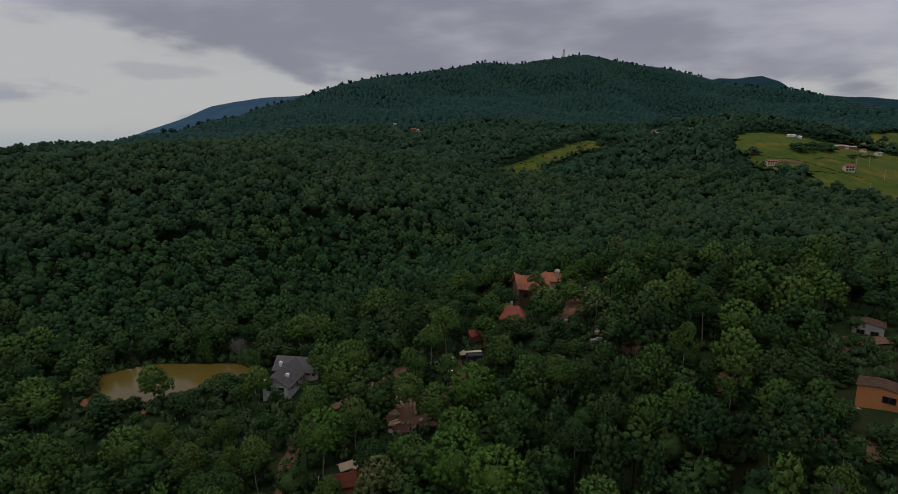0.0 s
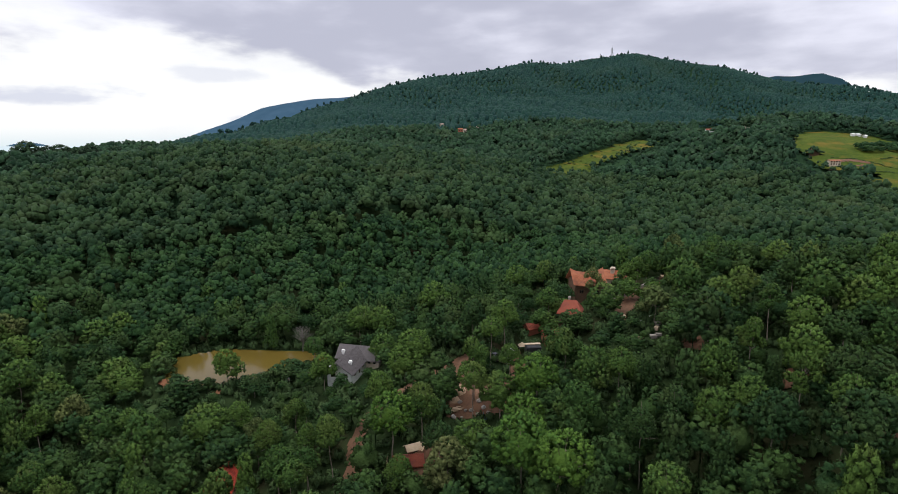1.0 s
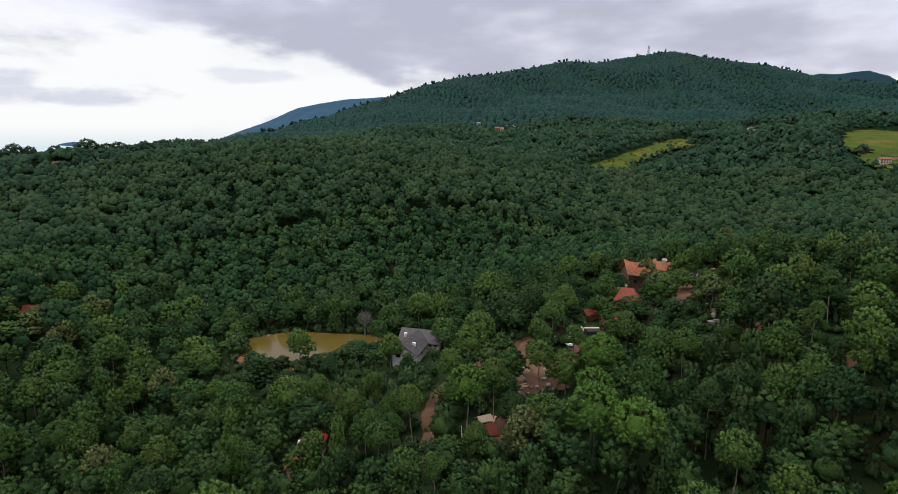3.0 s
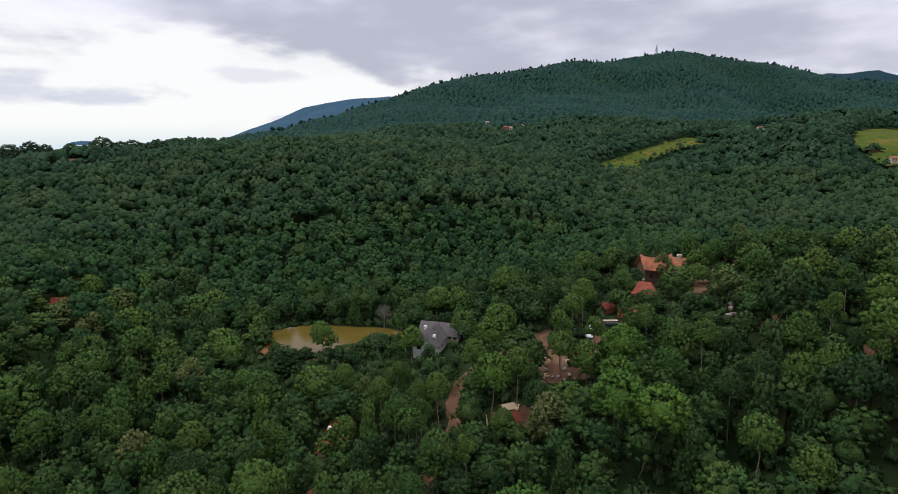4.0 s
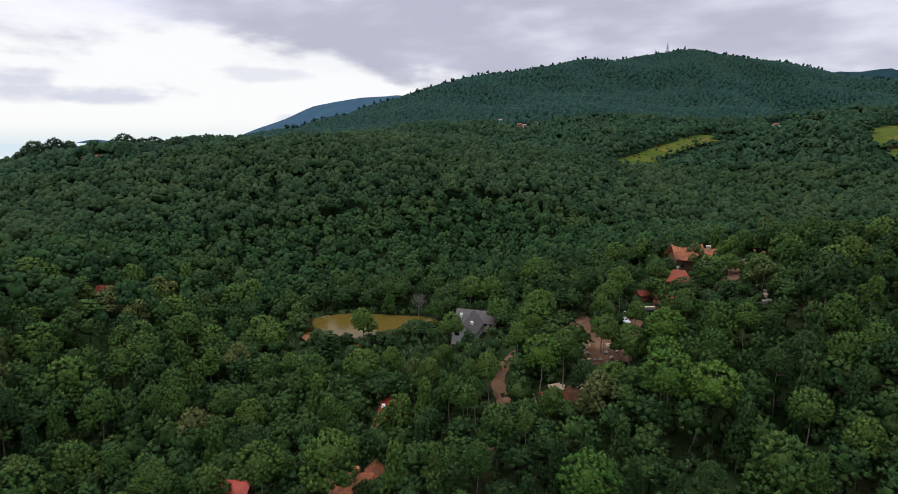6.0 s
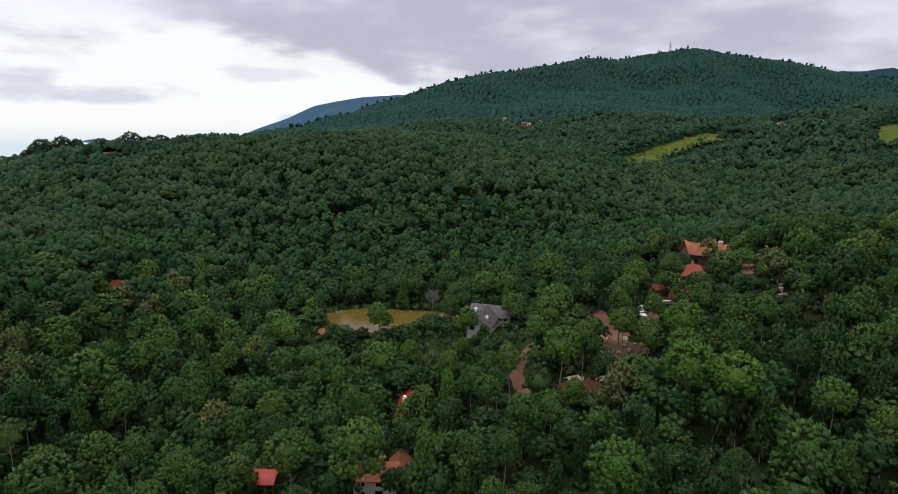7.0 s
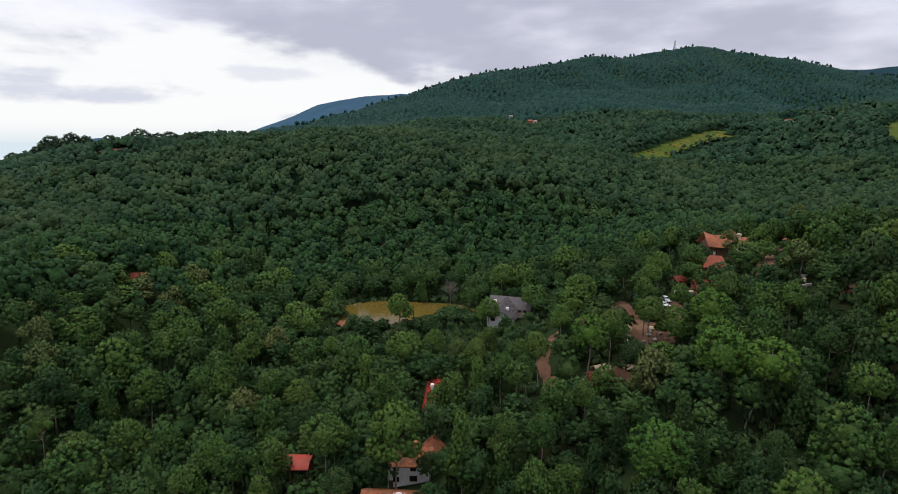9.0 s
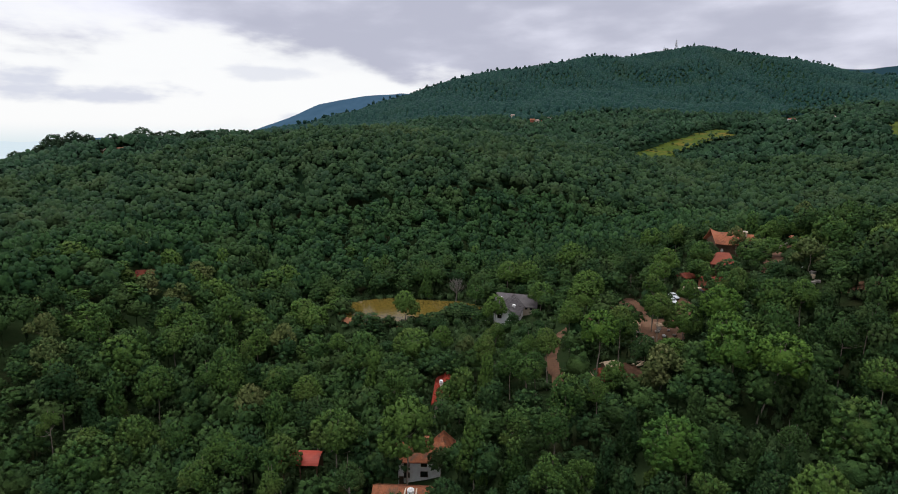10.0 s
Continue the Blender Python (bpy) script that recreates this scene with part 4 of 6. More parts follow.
def joined_forest(name, X, Y, H, R, templates, mat, label):
    """Many pines in one mesh, each a turned and scaled copy of a template."""
    which = rng.integers(0, len(templates), len(X))
    Z = land(X, Y)
    A = rng.uniform(0, 2 * np.pi, len(X))
    heap, tones = Heap(), []
    for k, one in enumerate(templates):
        (tv, tf), tw = one.arrays(), one.ways()
        s = which == k
        n = int(s.sum())
        if not n:
            continue
        c, sn = np.cos(A[s])[:, None], np.sin(A[s])[:, None]
        x = (tv[None, :, 0] * c - tv[None, :, 1] * sn) * R[s][:, None] + X[s][:, None]
        y = (tv[None, :, 0] * sn + tv[None, :, 1] * c) * R[s][:, None] + Y[s][:, None]
        z = tv[None, :, 2] * H[s][:, None] + Z[s][:, None]
        v = np.stack([x, y, z], 2).reshape(-1, 3)
        f = (tf[None] + (np.arange(n) * len(tv))[:, None, None]).reshape(-1, 3)
        w = np.stack([tw[None, :, 0] * c - tw[None, :, 1] * sn, tw[None, :, 0] * sn + tw[None, :, 1] * c, np.broadcast_to(tw[None, :, 2], (n, len(tw)))], 2).reshape(-1, 3)
        heap.add(v, f, w)
        tones.append(np.repeat(rng.uniform(0, 1, n), len(tv)))
    me = foliage(name, heap, mat)
    me.attributes.new("tone", "FLOAT", "POINT").data.foreach_set("value", np.concatenate(tones).astype(np.float32))
    return tagged(new(name, me), label, "forest", kind="stuff")


def mid_template(lobes, sprays, size, trunk=False, whole=0.7):
    """A pine of height 1 and crown radius 1 for the farther slopes: boughs of clumps with sprays of needles."""
    heap, out = Heap(), Heap()
    style = str(rng.choice(["tall", "round", "open"] if lobes > 14 else ["few", "few", "round"]))
    mid, half = (0.57, 0.38) if style == "tall" else (0.65, 0.31)
    plan, domes = crown_plan(lobes, style)
    if lobes > 8:
        lump(heap, np.zeros(3), 0.62, 0.15, 0.9)
    for c, way, r in plan:
        k = r * rng.uniform(0.7, 1.05)
        if lobes > 30:
            tuft(heap, c, k, way, sprays, size, whole)
        else:
            cap(heap, c, k, way, 0.25, whole)
            if sprays:
                flakes(heap, c, k * 1.03, way, sprays, size, 1.0, whole)
    v, f = heap.arrays()
    out.add(v * (1, 1, half) + (0, 0, mid), f, heap.ways())
    if trunk:
        tube(out, [(0, 0, -0.04), (0, 0, 0.5)], [0.05, 0.035], 3)
    return out


def far_template():
    heap, out = Heap(), Heap()
    cap(heap, np.array((0.0, 0.0, -0.15)), rng.uniform(0.95, 1.1), np.array((0.0, 0.0, 1.0)), 0.2, 0.8)
    v, f = heap.arrays()
    out.add(v * (1, 1, 0.60) + (0, 0, 0.50), f, heap.ways())
    return out


def grown(x, y, low, high):
    """Heights and crown radii: a wide mix, shrunk on strips that open the camera's view of clearings and houses."""
    h = low + (high - low) * rng.beta(2.2, 2.2, len(x))
    h = np.where(SIGHT_STRIPS(x, y), h * 0.48, h)
    return h, np.clip(h * rng.uniform(0.25, 0.36, len(x)), 1.6, 6.2)


def facing(x, y):
    """Drops the slopes that fall away behind the crests."""
    r = np.hypot(x, y)
    k = (r + 30) / r
    return (land(x * k, y * k) - land(x, y) > -2.0) | ((x < -0.72 * y) & (r < 1300)) | ((x > 250) & (r < 1000))


def build_forest():
    X, Y, H = build_near_pines()
    n = len(X)
    R = np.minimum(rng.uniform(4.2, 6.0, n), H * 0.42)
    close = np.hypot(X + 25, Y) < 240
    joined_forest("valley_grove", X[close], Y[close], H[close], R[close], [mid_template(42, 8, 0.070, True) for _ in range(14)], M_GROVE, "close-set green pine trees round the pond and the houses")
    far = ~close
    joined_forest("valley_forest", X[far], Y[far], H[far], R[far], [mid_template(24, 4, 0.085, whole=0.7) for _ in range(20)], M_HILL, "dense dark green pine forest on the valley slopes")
    X, Y = scatter(7.7, (-700, 60, 600, 600), lambda x, y: (np.hypot(x + 25, y) >= 345) & (np.hypot(x, y) < 560))
    n = len(X)
    joined_forest("slope_forest", X, Y, *grown(X, Y, 11, 23), [mid_template(12, 2, 0.12, whole=0.9) for _ in range(18)], M_SLOPE_HAZED, "dense green pine forest on the middle slope")
    X, Y = scatter(8.2, (-1100, 60, 900, 950), lambda x, y: (np.hypot(x, y) >= 560) & (np.hypot(x, y) < 900) & facing(x, y))
    n = len(X)
    joined_forest("hillside_forest", X, Y, *grown(X, Y, 9, 19), [mid_template(6, 1, 0.14, whole=1.2) for _ in range(16)], M_HILLSIDE_HAZED, "dense green pine forest on the rising hillside")
    X, Y = scatter(9.4, (-1500, 300, 1700, 2350), lambda x, y: (np.hypot(x, y) >= 900) & (np.hypot(x, y) < 2300) & facing(x, y))
    n = len(X)
    joined_forest("mountain_forest", X, Y, rng.uniform(7, 13, n), rng.uniform(3.2, 5.4, n), [far_template() for _ in range(12)], M_FAR_HAZED, "dark green pine forest over the mountain, tinted blue for haze")
    # tall single pines, placed along the mountain's skyline as the camera sees it
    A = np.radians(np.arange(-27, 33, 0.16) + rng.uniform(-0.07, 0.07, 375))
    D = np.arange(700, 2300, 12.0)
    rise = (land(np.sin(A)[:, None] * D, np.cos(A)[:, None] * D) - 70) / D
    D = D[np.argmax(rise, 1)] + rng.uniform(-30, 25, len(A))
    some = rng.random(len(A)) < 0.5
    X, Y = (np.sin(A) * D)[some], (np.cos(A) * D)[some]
    joined_forest("crest_pines", X, Y, rng.uniform(9, 19, len(X)), rng.uniform(2.6, 4.8, len(X)), [mid_template(12, 3, 0.13, True) for _ in range(10)], M_FAR_HAZED, "tall dark pines standing along the mountain's skyline")

    def line(points, step):
        out = []
        for (ax, ay), (bx, by) in zip(points[:-1], points[1:]):
            n = int(math.hypot(bx - ax, by - ay) / step)
            out += [(ax + (bx - ax) * i / n, ay + (by - ay) * i / n) for i in range(n)]
        return np.array(out) + rng.uniform(-0.5, 0.5, (len(out), 2))
    P = np.concatenate([line([(329, 571), (349, 563), (364, 547), (375, 534), (392, 520)], 1.5), line([(330, 535), (350, 532), (369, 529)], 1.8), line([(372, 566), (386, 573), (415, 567)], 1.9)])
    n = len(P)
    joined_forest("hedgerow", P[:, 0], P[:, 1], rng.uniform(0.8, 1.9, n), rng.uniform(0.8, 1.5, n), [mid_template(6, 6, 0.18) for _ in range(8)], M_SHRUB, "low dark hedge line across the pasture")
    P = np.array([(rng.uniform(366, 424), rng.uniform(-12, 12)) for _ in range(70)])
    P[:, 1] += 588 + (P[:, 0] - 360) * 0.45
    n = len(P)
    joined_forest("pasture_grove", P[:, 0], P[:, 1], rng.uniform(4, 9, n), rng.uniform(2.4, 4.2, n), [mid_template(12, 4, 0.14, whole=1.0) for _ in range(8)], M_HILL, "dark green trees clumped in the pasture")
    P = np.concatenate([line([(470, 612), (440, 600), (425, 590), (418, 572)], 4.0), line([(424, 700), (455, 702), (490, 690)], 6.0)])
    n = len(P)
    joined_forest("pasture_scrub", P[:, 0], P[:, 1], rng.uniform(2, 5, n), rng.uniform(1.8, 3.2, n), [mid_template(8, 4, 0.16) for _ in range(6)], M_HILL, "dark scrub along the pasture's edge")
    X, Y = np.meshgrid(np.arange(40, 620, 4.0), np.arange(560, 790, 4.0))
    X, Y = X.ravel() + rng.uniform(-1.5, 1.5, X.size), Y.ravel() + rng.uniform(-1.5, 1.5, X.size)
    edge = ~FIELD(X, Y) & ~CLEARING(X, Y) & ~FIELD_FAR(X, Y) & (FIELD(X - 4, Y - 9) | CLEARING(X - 4, Y - 9) | FIELD_FAR(X - 4, Y - 9))
    X, Y = X[edge], Y[edge]
    n = len(X)
    joined_forest("forest_edge", X, Y, rng.uniform(4.0, 10.0, n), rng.uniform(2.2, 3.8, n), [mid_template(7, 0, 0.1, whole=1.2) for _ in range(8)], M_HILLSIDE_HAZED, "low young pines along the upper edge of the fields")
    X, Y = scatter(9.0, (40, 560, 260, 800), CLEARING, free=lambda x, y: rng.random(x.shape) < 0.5)
    n = len(X)
    joined_forest("meadow_scrub", X, Y, rng.uniform(0.8, 3.5, n), rng.uniform(0.8, 2.2, n), [mid_template(5, 6, 0.2) for _ in range(6)], M_SHRUB, "low green scrub dotted over the clearing")
    X, Y = scatter(4.6, (-230, 24, 160, 218), lambda x, y: (np.hypot(x + 25, y) < 195) | ((np.abs(x + 95) < 55) & (y > 185) & (y < 216)), free=BARE)
    n = len(X)
    low = []
    for _ in range(10):
        heap = Heap()
        for i in range(8):
            way = unit(np.array((math.cos(i * 2.4), math.sin(i * 2.4), 0.9)))
            k = rng.uniform(0.3, 0.75)
            tuft(heap, np.array((k * way[0], k * way[1], 0.62 - 0.4 * k)), rng.uniform(0.28, 0.42), way, 7, 0.14, 0.5)
        low.append(heap)
    joined_forest("undergrowth", X, Y, rng.uniform(1.6, 5.0, n), rng.uniform(1.6, 3.0, n), low, M_SHRUB, "low dark green scrub between the pine trunks")


build_forest()

# ---------------------------------------------------------------- buildings and small things


def part(name, bm, material, parent, label=""):
    """Links a bmesh as one mesh object under a thing or under a part."""
    me = bpy.data.meshes.new(name)
    bm.normal_update()
    bm.to_mesh(me)
    bm.free()
    me.materials.append(material)
    ob = new(name, me)
    ob.parent = parent
    return tagged(ob, label) if label else ob


def boxes(*items, bevel=0.0):
    """A bmesh of boxes: (centre x, y, z, size x, y, z)."""
    bm = bmesh.new()
    for cx, cy, cz, sx, sy, sz in items:
        bmesh.ops.create_cube(bm, size=1.0, matrix=Matrix.LocRotScale((cx, cy, cz), None, (sx, sy, sz)))
    if bevel:
        bmesh.ops.bevel(bm, geom=bm.edges[:], offset=bevel, segments=1, affect="EDGES")
    return bm


def solid(verts, faces):
    bm = bmesh.new()
    vs = [bm.verts.new(v) for v in verts]
    for f in faces:
        bm.faces.new([vs[i] for i in f])
    bmesh.ops.recalc_face_normals(bm, faces=bm.faces[:])
    return bm


def rod(a, b, r, sides=6, r2=None):
    a, b = Vector(a), Vector(b)
    bm = bmesh.new()
    m = Matrix.Translation((a + b) / 2) @ (b - a).to_track_quat("Z", "Y").to_matrix().to_4x4()
    bmesh.ops.create_cone(bm, cap_ends=True, segments=sides, radius1=r, radius2=r if r2 is None else r2, depth=(b - a).length, matrix=m)
    return bm


def roof_slabs(L, W, base, rise, over, thick, sweep=0.0, hip=0.0):
    """Two pitched slabs with eaves; sweep lifts the ridge's ends; hip shortens the ridge."""
    hx, hy = L / 2 + over, W / 2 + over
    drop = rise * over / (W / 2)
    n = 8
    rows = []
    for i in range(n + 1):
        u = -1 + 2 * i / n
        ridge = base + rise + sweep * abs(u) ** 2.5
        eave = base - drop + 0.45 * sweep * abs(u) ** 2.5
        xr = u * (hx - hip)
        mid = (ridge + eave) / 2 - 0.12 * sweep
        rows.append([(u * hx, -hy, eave), (u * (hx - hip / 2), -hy / 2, mid), (xr, 0, ridge), (u * (hx - hip / 2), hy / 2, mid), (u * hx, hy, eave)])
    verts, faces = [], []
    for lift in (0, -thick):
        for r in rows:
            verts += [(x, y, z + lift) for x, y, z in r]
    k, top = 5, 5 * (n + 1)
    for i in range(n):
        for j in range(k - 1):
            a = i * k + j
            faces += [(a, a + 1, a + k + 1, a + k), (top + a + k, top + a + k + 1, top + a + 1, top + a)]
    for i in range(n):
        for j in (0, k - 1):
            a = i * k + j
            faces.append((a, a + k, top + a + k, top + a))
    for j in range(k - 1):
        for i in (0, n):
            a = i * k + j
            faces.append((a, a + 1, top + a + 1, top + a))
    if hip:
        for i in (0, n):
            a = i * k
            faces.append((a, a + 2, a + 4))
    return solid(verts, faces)


def ridge_tiles(L, W, base, rise, over, sweep=0.0, pitch=0.5):
    """Raised courses of tiles running from ridge to eave."""
    bm = bmesh.new()
    n = max(4, int((L + 2 * over) / pitch))
    slope = math.atan2(rise, W / 2)
    run = math.hypot(rise, W / 2) * (1 + over / (W / 2))
    for i in range(n):
        x = -L / 2 - over + pitch * (i + 0.5)
        if x > L / 2 + over:
            break
        up = sweep * abs(x / (L / 2 + over)) ** 2.5
        for s in (-1, 1):
            m = Matrix.Translation((x, s * (W / 2 + over) / 2, base + rise - run / 2 * math.sin(slope) + 0.05 + 0.7 * up)) @ Matrix.Rotation(-s * slope, 4, "X") @ Matrix.Diagonal((pitch * 0.42, run, 0.09, 1))
            bmesh.ops.create_cube(bm, size=1.0, matrix=m)
    return bm


def add_window(parent, side, u, v, w, h, L, W, bars=1):
    """A framed window on one wall: side front, back, left or right; u along the wall, v the sill's height."""
    m = {"front": pose(u, -W / 2, v), "back": pose(-u, W / 2, v, 0, 0, 180), "left": pose(-L / 2, -u, v, 0, 0, -90), "right": pose(L / 2, u, v, 0, 0, 90)}[side]
    f = 0.09
    items = [(-w / 2, 0, h / 2, f, 0.16, h + f), (w / 2, 0, h / 2, f, 0.16, h + f), (0, 0, 0, w, 0.2, f), (0, 0, h, w, 0.16, f)]
    items += [((i + 1) * w / (bars + 1) - w / 2, 0, h / 2, 0.06, 0.12, h) for i in range(bars)]
    win = part("window", boxes(*items), M_WOOD, parent)
    win.matrix_basis = m
    part("pane", boxes((0, 0.02, h / 2, w, 0.08, h)), M_GLASS, win)
    return win


def add_door(parent, side, u, w, h, L, W):
    m = {"front": pose(u, -W / 2, 0), "left": pose(-L / 2, -u, 0, 0, 0, -90), "right": pose(L / 2, u, 0, 0, 0, 90)}[side]
    d = part("door", boxes((0, 0, h / 2, w, 0.14, h), (0, -0.06, h * 0.72, w * 0.7, 0.06, h * 0.4), (0, -0.06, h * 0.25, w * 0.7, 0.06, h * 0.32)), M_WOOD, parent, "brown timber door")
    d.matrix_basis = m
    return d


def house(name, x, y, z, turn, L, W, wall_h, rise, wall, roof, label, over=0.6, windows=(), doors=(), chimneys=(), sweep=0.0, hip=0.0, tiles=0.5, group="", depth=3.0, category="house"):
    """A pitched house: its ridge along its own x axis, its walls carried down into the slope."""
    thing = new(name)
    thing.matrix_basis = pose(x, y, z, 0, 0, turn)
    hx, hy = L / 2, W / 2
    g = rise * 0.96 if not hip and not sweep else rise * 0.7 if sweep else 0.0
    gx = hx
    V = [(-hx, -hy, -depth), (hx, -hy, -depth), (hx, hy, -depth), (-hx, hy, -depth), (-hx, -hy, wall_h), (hx, -hy, wall_h), (hx, hy, wall_h), (-hx, hy, wall_h), (-gx, 0, wall_h + g), (gx, 0, wall_h + g)]
    F = [(0, 1, 2, 3), (0, 1, 5, 4), (2, 3, 7, 6), (0, 4, 8, 7, 3), (1, 2, 6, 9, 5), (4, 5, 9, 8), (7, 8, 9, 6)]
    part("wall", solid(V, F), wall, thing)
    rf = part("roof", roof_slabs(L, W, wall_h + 0.05, rise, over, 0.2, sweep, hip), roof, thing)
    if tiles and not hip:
        part("tiling", ridge_tiles(L, W, wall_h + 0.05, rise, over, sweep, tiles), roof, rf)
    for s, u, v, w, h in windows:
        add_window(thing, s, u, v, w, h, L, W)
    for s, u, w, h in doors:
        add_door(thing, s, u, w, h, L, W)
    for cx, cy, top, size, mat in chimneys:
        ch = part("chimney", boxes((cx, cy, wall_h + (top - wall_h) / 2, size, size, top - wall_h), (cx, cy, top, size * 1.35, size * 1.35, 0.18), bevel=0.03), mat, thing)
        part("chimney_cap", boxes((cx, cy, top + 0.45, size * 1.1, size * 1.1, 0.14), (cx - size * 0.4, cy, top + 0.22, 0.12, size * 0.8, 0.4), (cx + size * 0.4, cy, top + 0.22, 0.12, size * 0.8, 0.4)), mat, ch)
    return tagged(thing, label, category, group)


def on_land(x, y):
    return float(land(x, y))


# the house beside the pond
pond_house = house("pond_house", -55.0, 173.0, -2.2, 81, 16, 8.8, 2.9, 2.9, M_WHITE, M_ROOF_GREY, "white house with grey shingled gable roofs beside the pond", over=0.9, tiles=0.4,
                   windows=[("left", 2.2, 0.9, 1.6, 1.3), ("left", -2.2, 0.9, 1.6, 1.3), ("front", 2, 0.9, 1.6, 1.3), ("front", -5, 0.9, 1.6, 1.3)], doors=[("front", -1, 1.1, 2.1)],
                   chimneys=[(5.9, 4.6, 4.5, 0.9, M_WHITE), (-3.9, -2.4, 4.9, 0.9, M_WHITE)])
# the block across the back, its ridge at right angles
wing = part("wing", boxes((8.8, -1.4, 0.2, 7.6, 15.6, 5.4)), M_CREAM, pond_house, "cream plastered back wing")
wing_roof = roof_slabs(15.6, 7.6, 2.95, 3.0, 0.9, 0.2)
wing_tiles = ridge_tiles(15.6, 7.6, 2.95, 3.0, 0.9, 0.0, 0.4)
for bm in (wing_roof, wing_tiles):
    bmesh.ops.rotate(bm, verts=bm.verts[:], cent=(0, 0, 0), matrix=Matrix.Rotation(radians(90), 3, "Z"))
    bmesh.ops.translate(bm, verts=bm.verts[:], vec=(8.8, -1.4, 0))
part("roof", wing_roof, M_ROOF_GREY, wing)
part("tiling", wing_tiles, M_ROOF_GREY, wing)
for v in (-5.6, -7.6):
    part("wing_window", boxes((4.97, v, 1.6, 0.12, 1.1, 1.2)), M_GLASS, wing)
part("porch", boxes((-4, 6.4, 1.9, 5, 4, 0.2), (-6, 8.2, 0.2, 0.2, 0.2, 3.4), (-2, 8.2, 0.2, 0.2, 0.2, 3.4)), M_WHITE, pond_house, "white lean-to porch roof on posts")

# the house with the upswept orange roof, its wing and the red-roofed house below
house("orange_roof_house", 31.0, 203.5, 19.0, 10, 11, 8.5, 5.0, 3.4, M_WOOD, M_ROOF_ORANGE, "timber house with an upswept orange tiled roof among pines", over=1.0, sweep=1.7, tiles=0.55,
      windows=[("front", -3, 1.2, 1.5, 1.3), ("front", 3, 1.2, 1.5, 1.3), ("left", 0, 1.2, 1.4, 1.3)], doors=[("front", 0.2, 1.0, 2.1)])
house("orange_roof_wing", 46.0, 222.0, 17.5, -20, 9, 7, 3.8, 2.4, M_CREAM, M_ROOF_ORANGE, "low cream house with an orange tiled roof and a stout chimney", over=0.7, tiles=0.5,
      windows=[("front", 0, 1.0, 1.4, 1.2), ("left", 0, 1.0, 1.2, 1.2)], chimneys=[(-0.8, -0.8, 7.2, 1.6, M_CREAM)])
house("orange_annex", 33.0, 238.0, 12.0, 5, 7, 6, 3.0, 2.0, M_CREAM, M_ROOF_ORANGE, "small annex with an orange tiled roof behind pines", tiles=0.5)
house("red_roof_house", 21.0, 173.0, 18.6, -12, 6.8, 6.4, 3.6, 3.0, M_WOOD, M_ROOF_RED, "small timber house with a steep red tiled roof", over=0.8, hip=2.2,
      windows=[("front", -2, 1.0, 1.2, 1.2), ("front", 2, 1.0, 1.2, 1.2)], doors=[("front", 0, 1.0, 2.0)], chimneys=[(-0.5, 0.6, 7.2, 0.7, M_STONE)])
house("brick_house", 14.5, 161.5, 14.2, 8, 6.5, 6, 3.0, 1.7, M_BRICK, M_ROOF_RED, "brick-red unfinished house with a low red roof", over=0.5, windows=[("front", 1.6, 1.0, 1.0, 1.1)], doors=[("front", -1.2, 1.0, 2.0)])
house("red_shed", 8.5, 170.5, 14.2, 25, 4.5, 4.0, 2.4, 1.2, M_BRICK, M_ROOF_RED, "small red shed half hidden by pines", over=0.4, category="shed")
house("red_cabin", 129.0, 201.0, 29.5, -15, 8, 6, 3.6, 1.8, M_BRICK, M_ROOF_RED, "red cabin on the ridge among the pines", over=0.6, windows=[("front", 2, 1, 1.3, 1.2), ("right", 0, 1, 1.2, 1.2)], doors=[("front", -1.5, 1.0, 2.0)])

# houses at the foot of the slope
house("white_house", -69.9, 75.3, -9.0, 8, 9.4, 5.6, 6.4, 2.2, M_WHITE, M_ROOF_OLD, "white two-storey house with a weathered clay tile roof", over=0.7, tiles=0.45,
      windows=[("front", 1.0, 4.5, 1.3, 1.05), ("front", 1.0, 2.0, 1.6, 1.3), ("front", -2.8, 4.5, 1.2, 1.0), ("front", -2.8, 1.8, 1.2, 1.2), ("front", 3.6, 4.3, 1.1, 1.0)], doors=[("front", -4.0, 1.0, 2.1)],
      chimneys=[(1.5, 0.4, 9.2, 1.1, M_ROOF_OLD)])
house("dormer_annex", -65.2, 78.6, -8.6, 98, 6.0, 4.6, 5.6, 2.2, M_WHITE, M_ROOF_OLD, "tall white annex with an orange tile roof and a balcony window", over=0.5, tiles=0.45, windows=[("left", 0, 3.2, 1.7, 1.7), ("left", 0, 0.8, 1.2, 1.2)])
lower = house("tile_roof_house", -70.0, 60.5, -6.8, 5, 11, 8, 3.2, 2.6, M_WHITE, M_ROOF_OLD, "low house under a mottled red clay tile roof", over=0.7, tiles=0.4, windows=[("front", 2, 0.9, 1.4, 1.2), ("front", -3, 0.9, 1.4, 1.2)])
part("parapet", boxes((0.4, -1.3, 4.6, 0.25, 2.4, 2.2), (2.6, -1.3, 4.6, 0.25, 2.4, 2.2), (1.5, -0.2, 4.7, 2.4, 0.25, 2.0), (1.5, -2.4, 4.3, 2.4, 0.25, 1.4)), M_CREAM, lower, "cream plastered parapet round a roof tank")
tank = rod((1.5, -1.2, 4.2), (1.5, -1.2, 6.0), 0.7, 14)
tank_ob = part("water_tank", tank, M_WHITE, lower, "white cylindrical water tank")
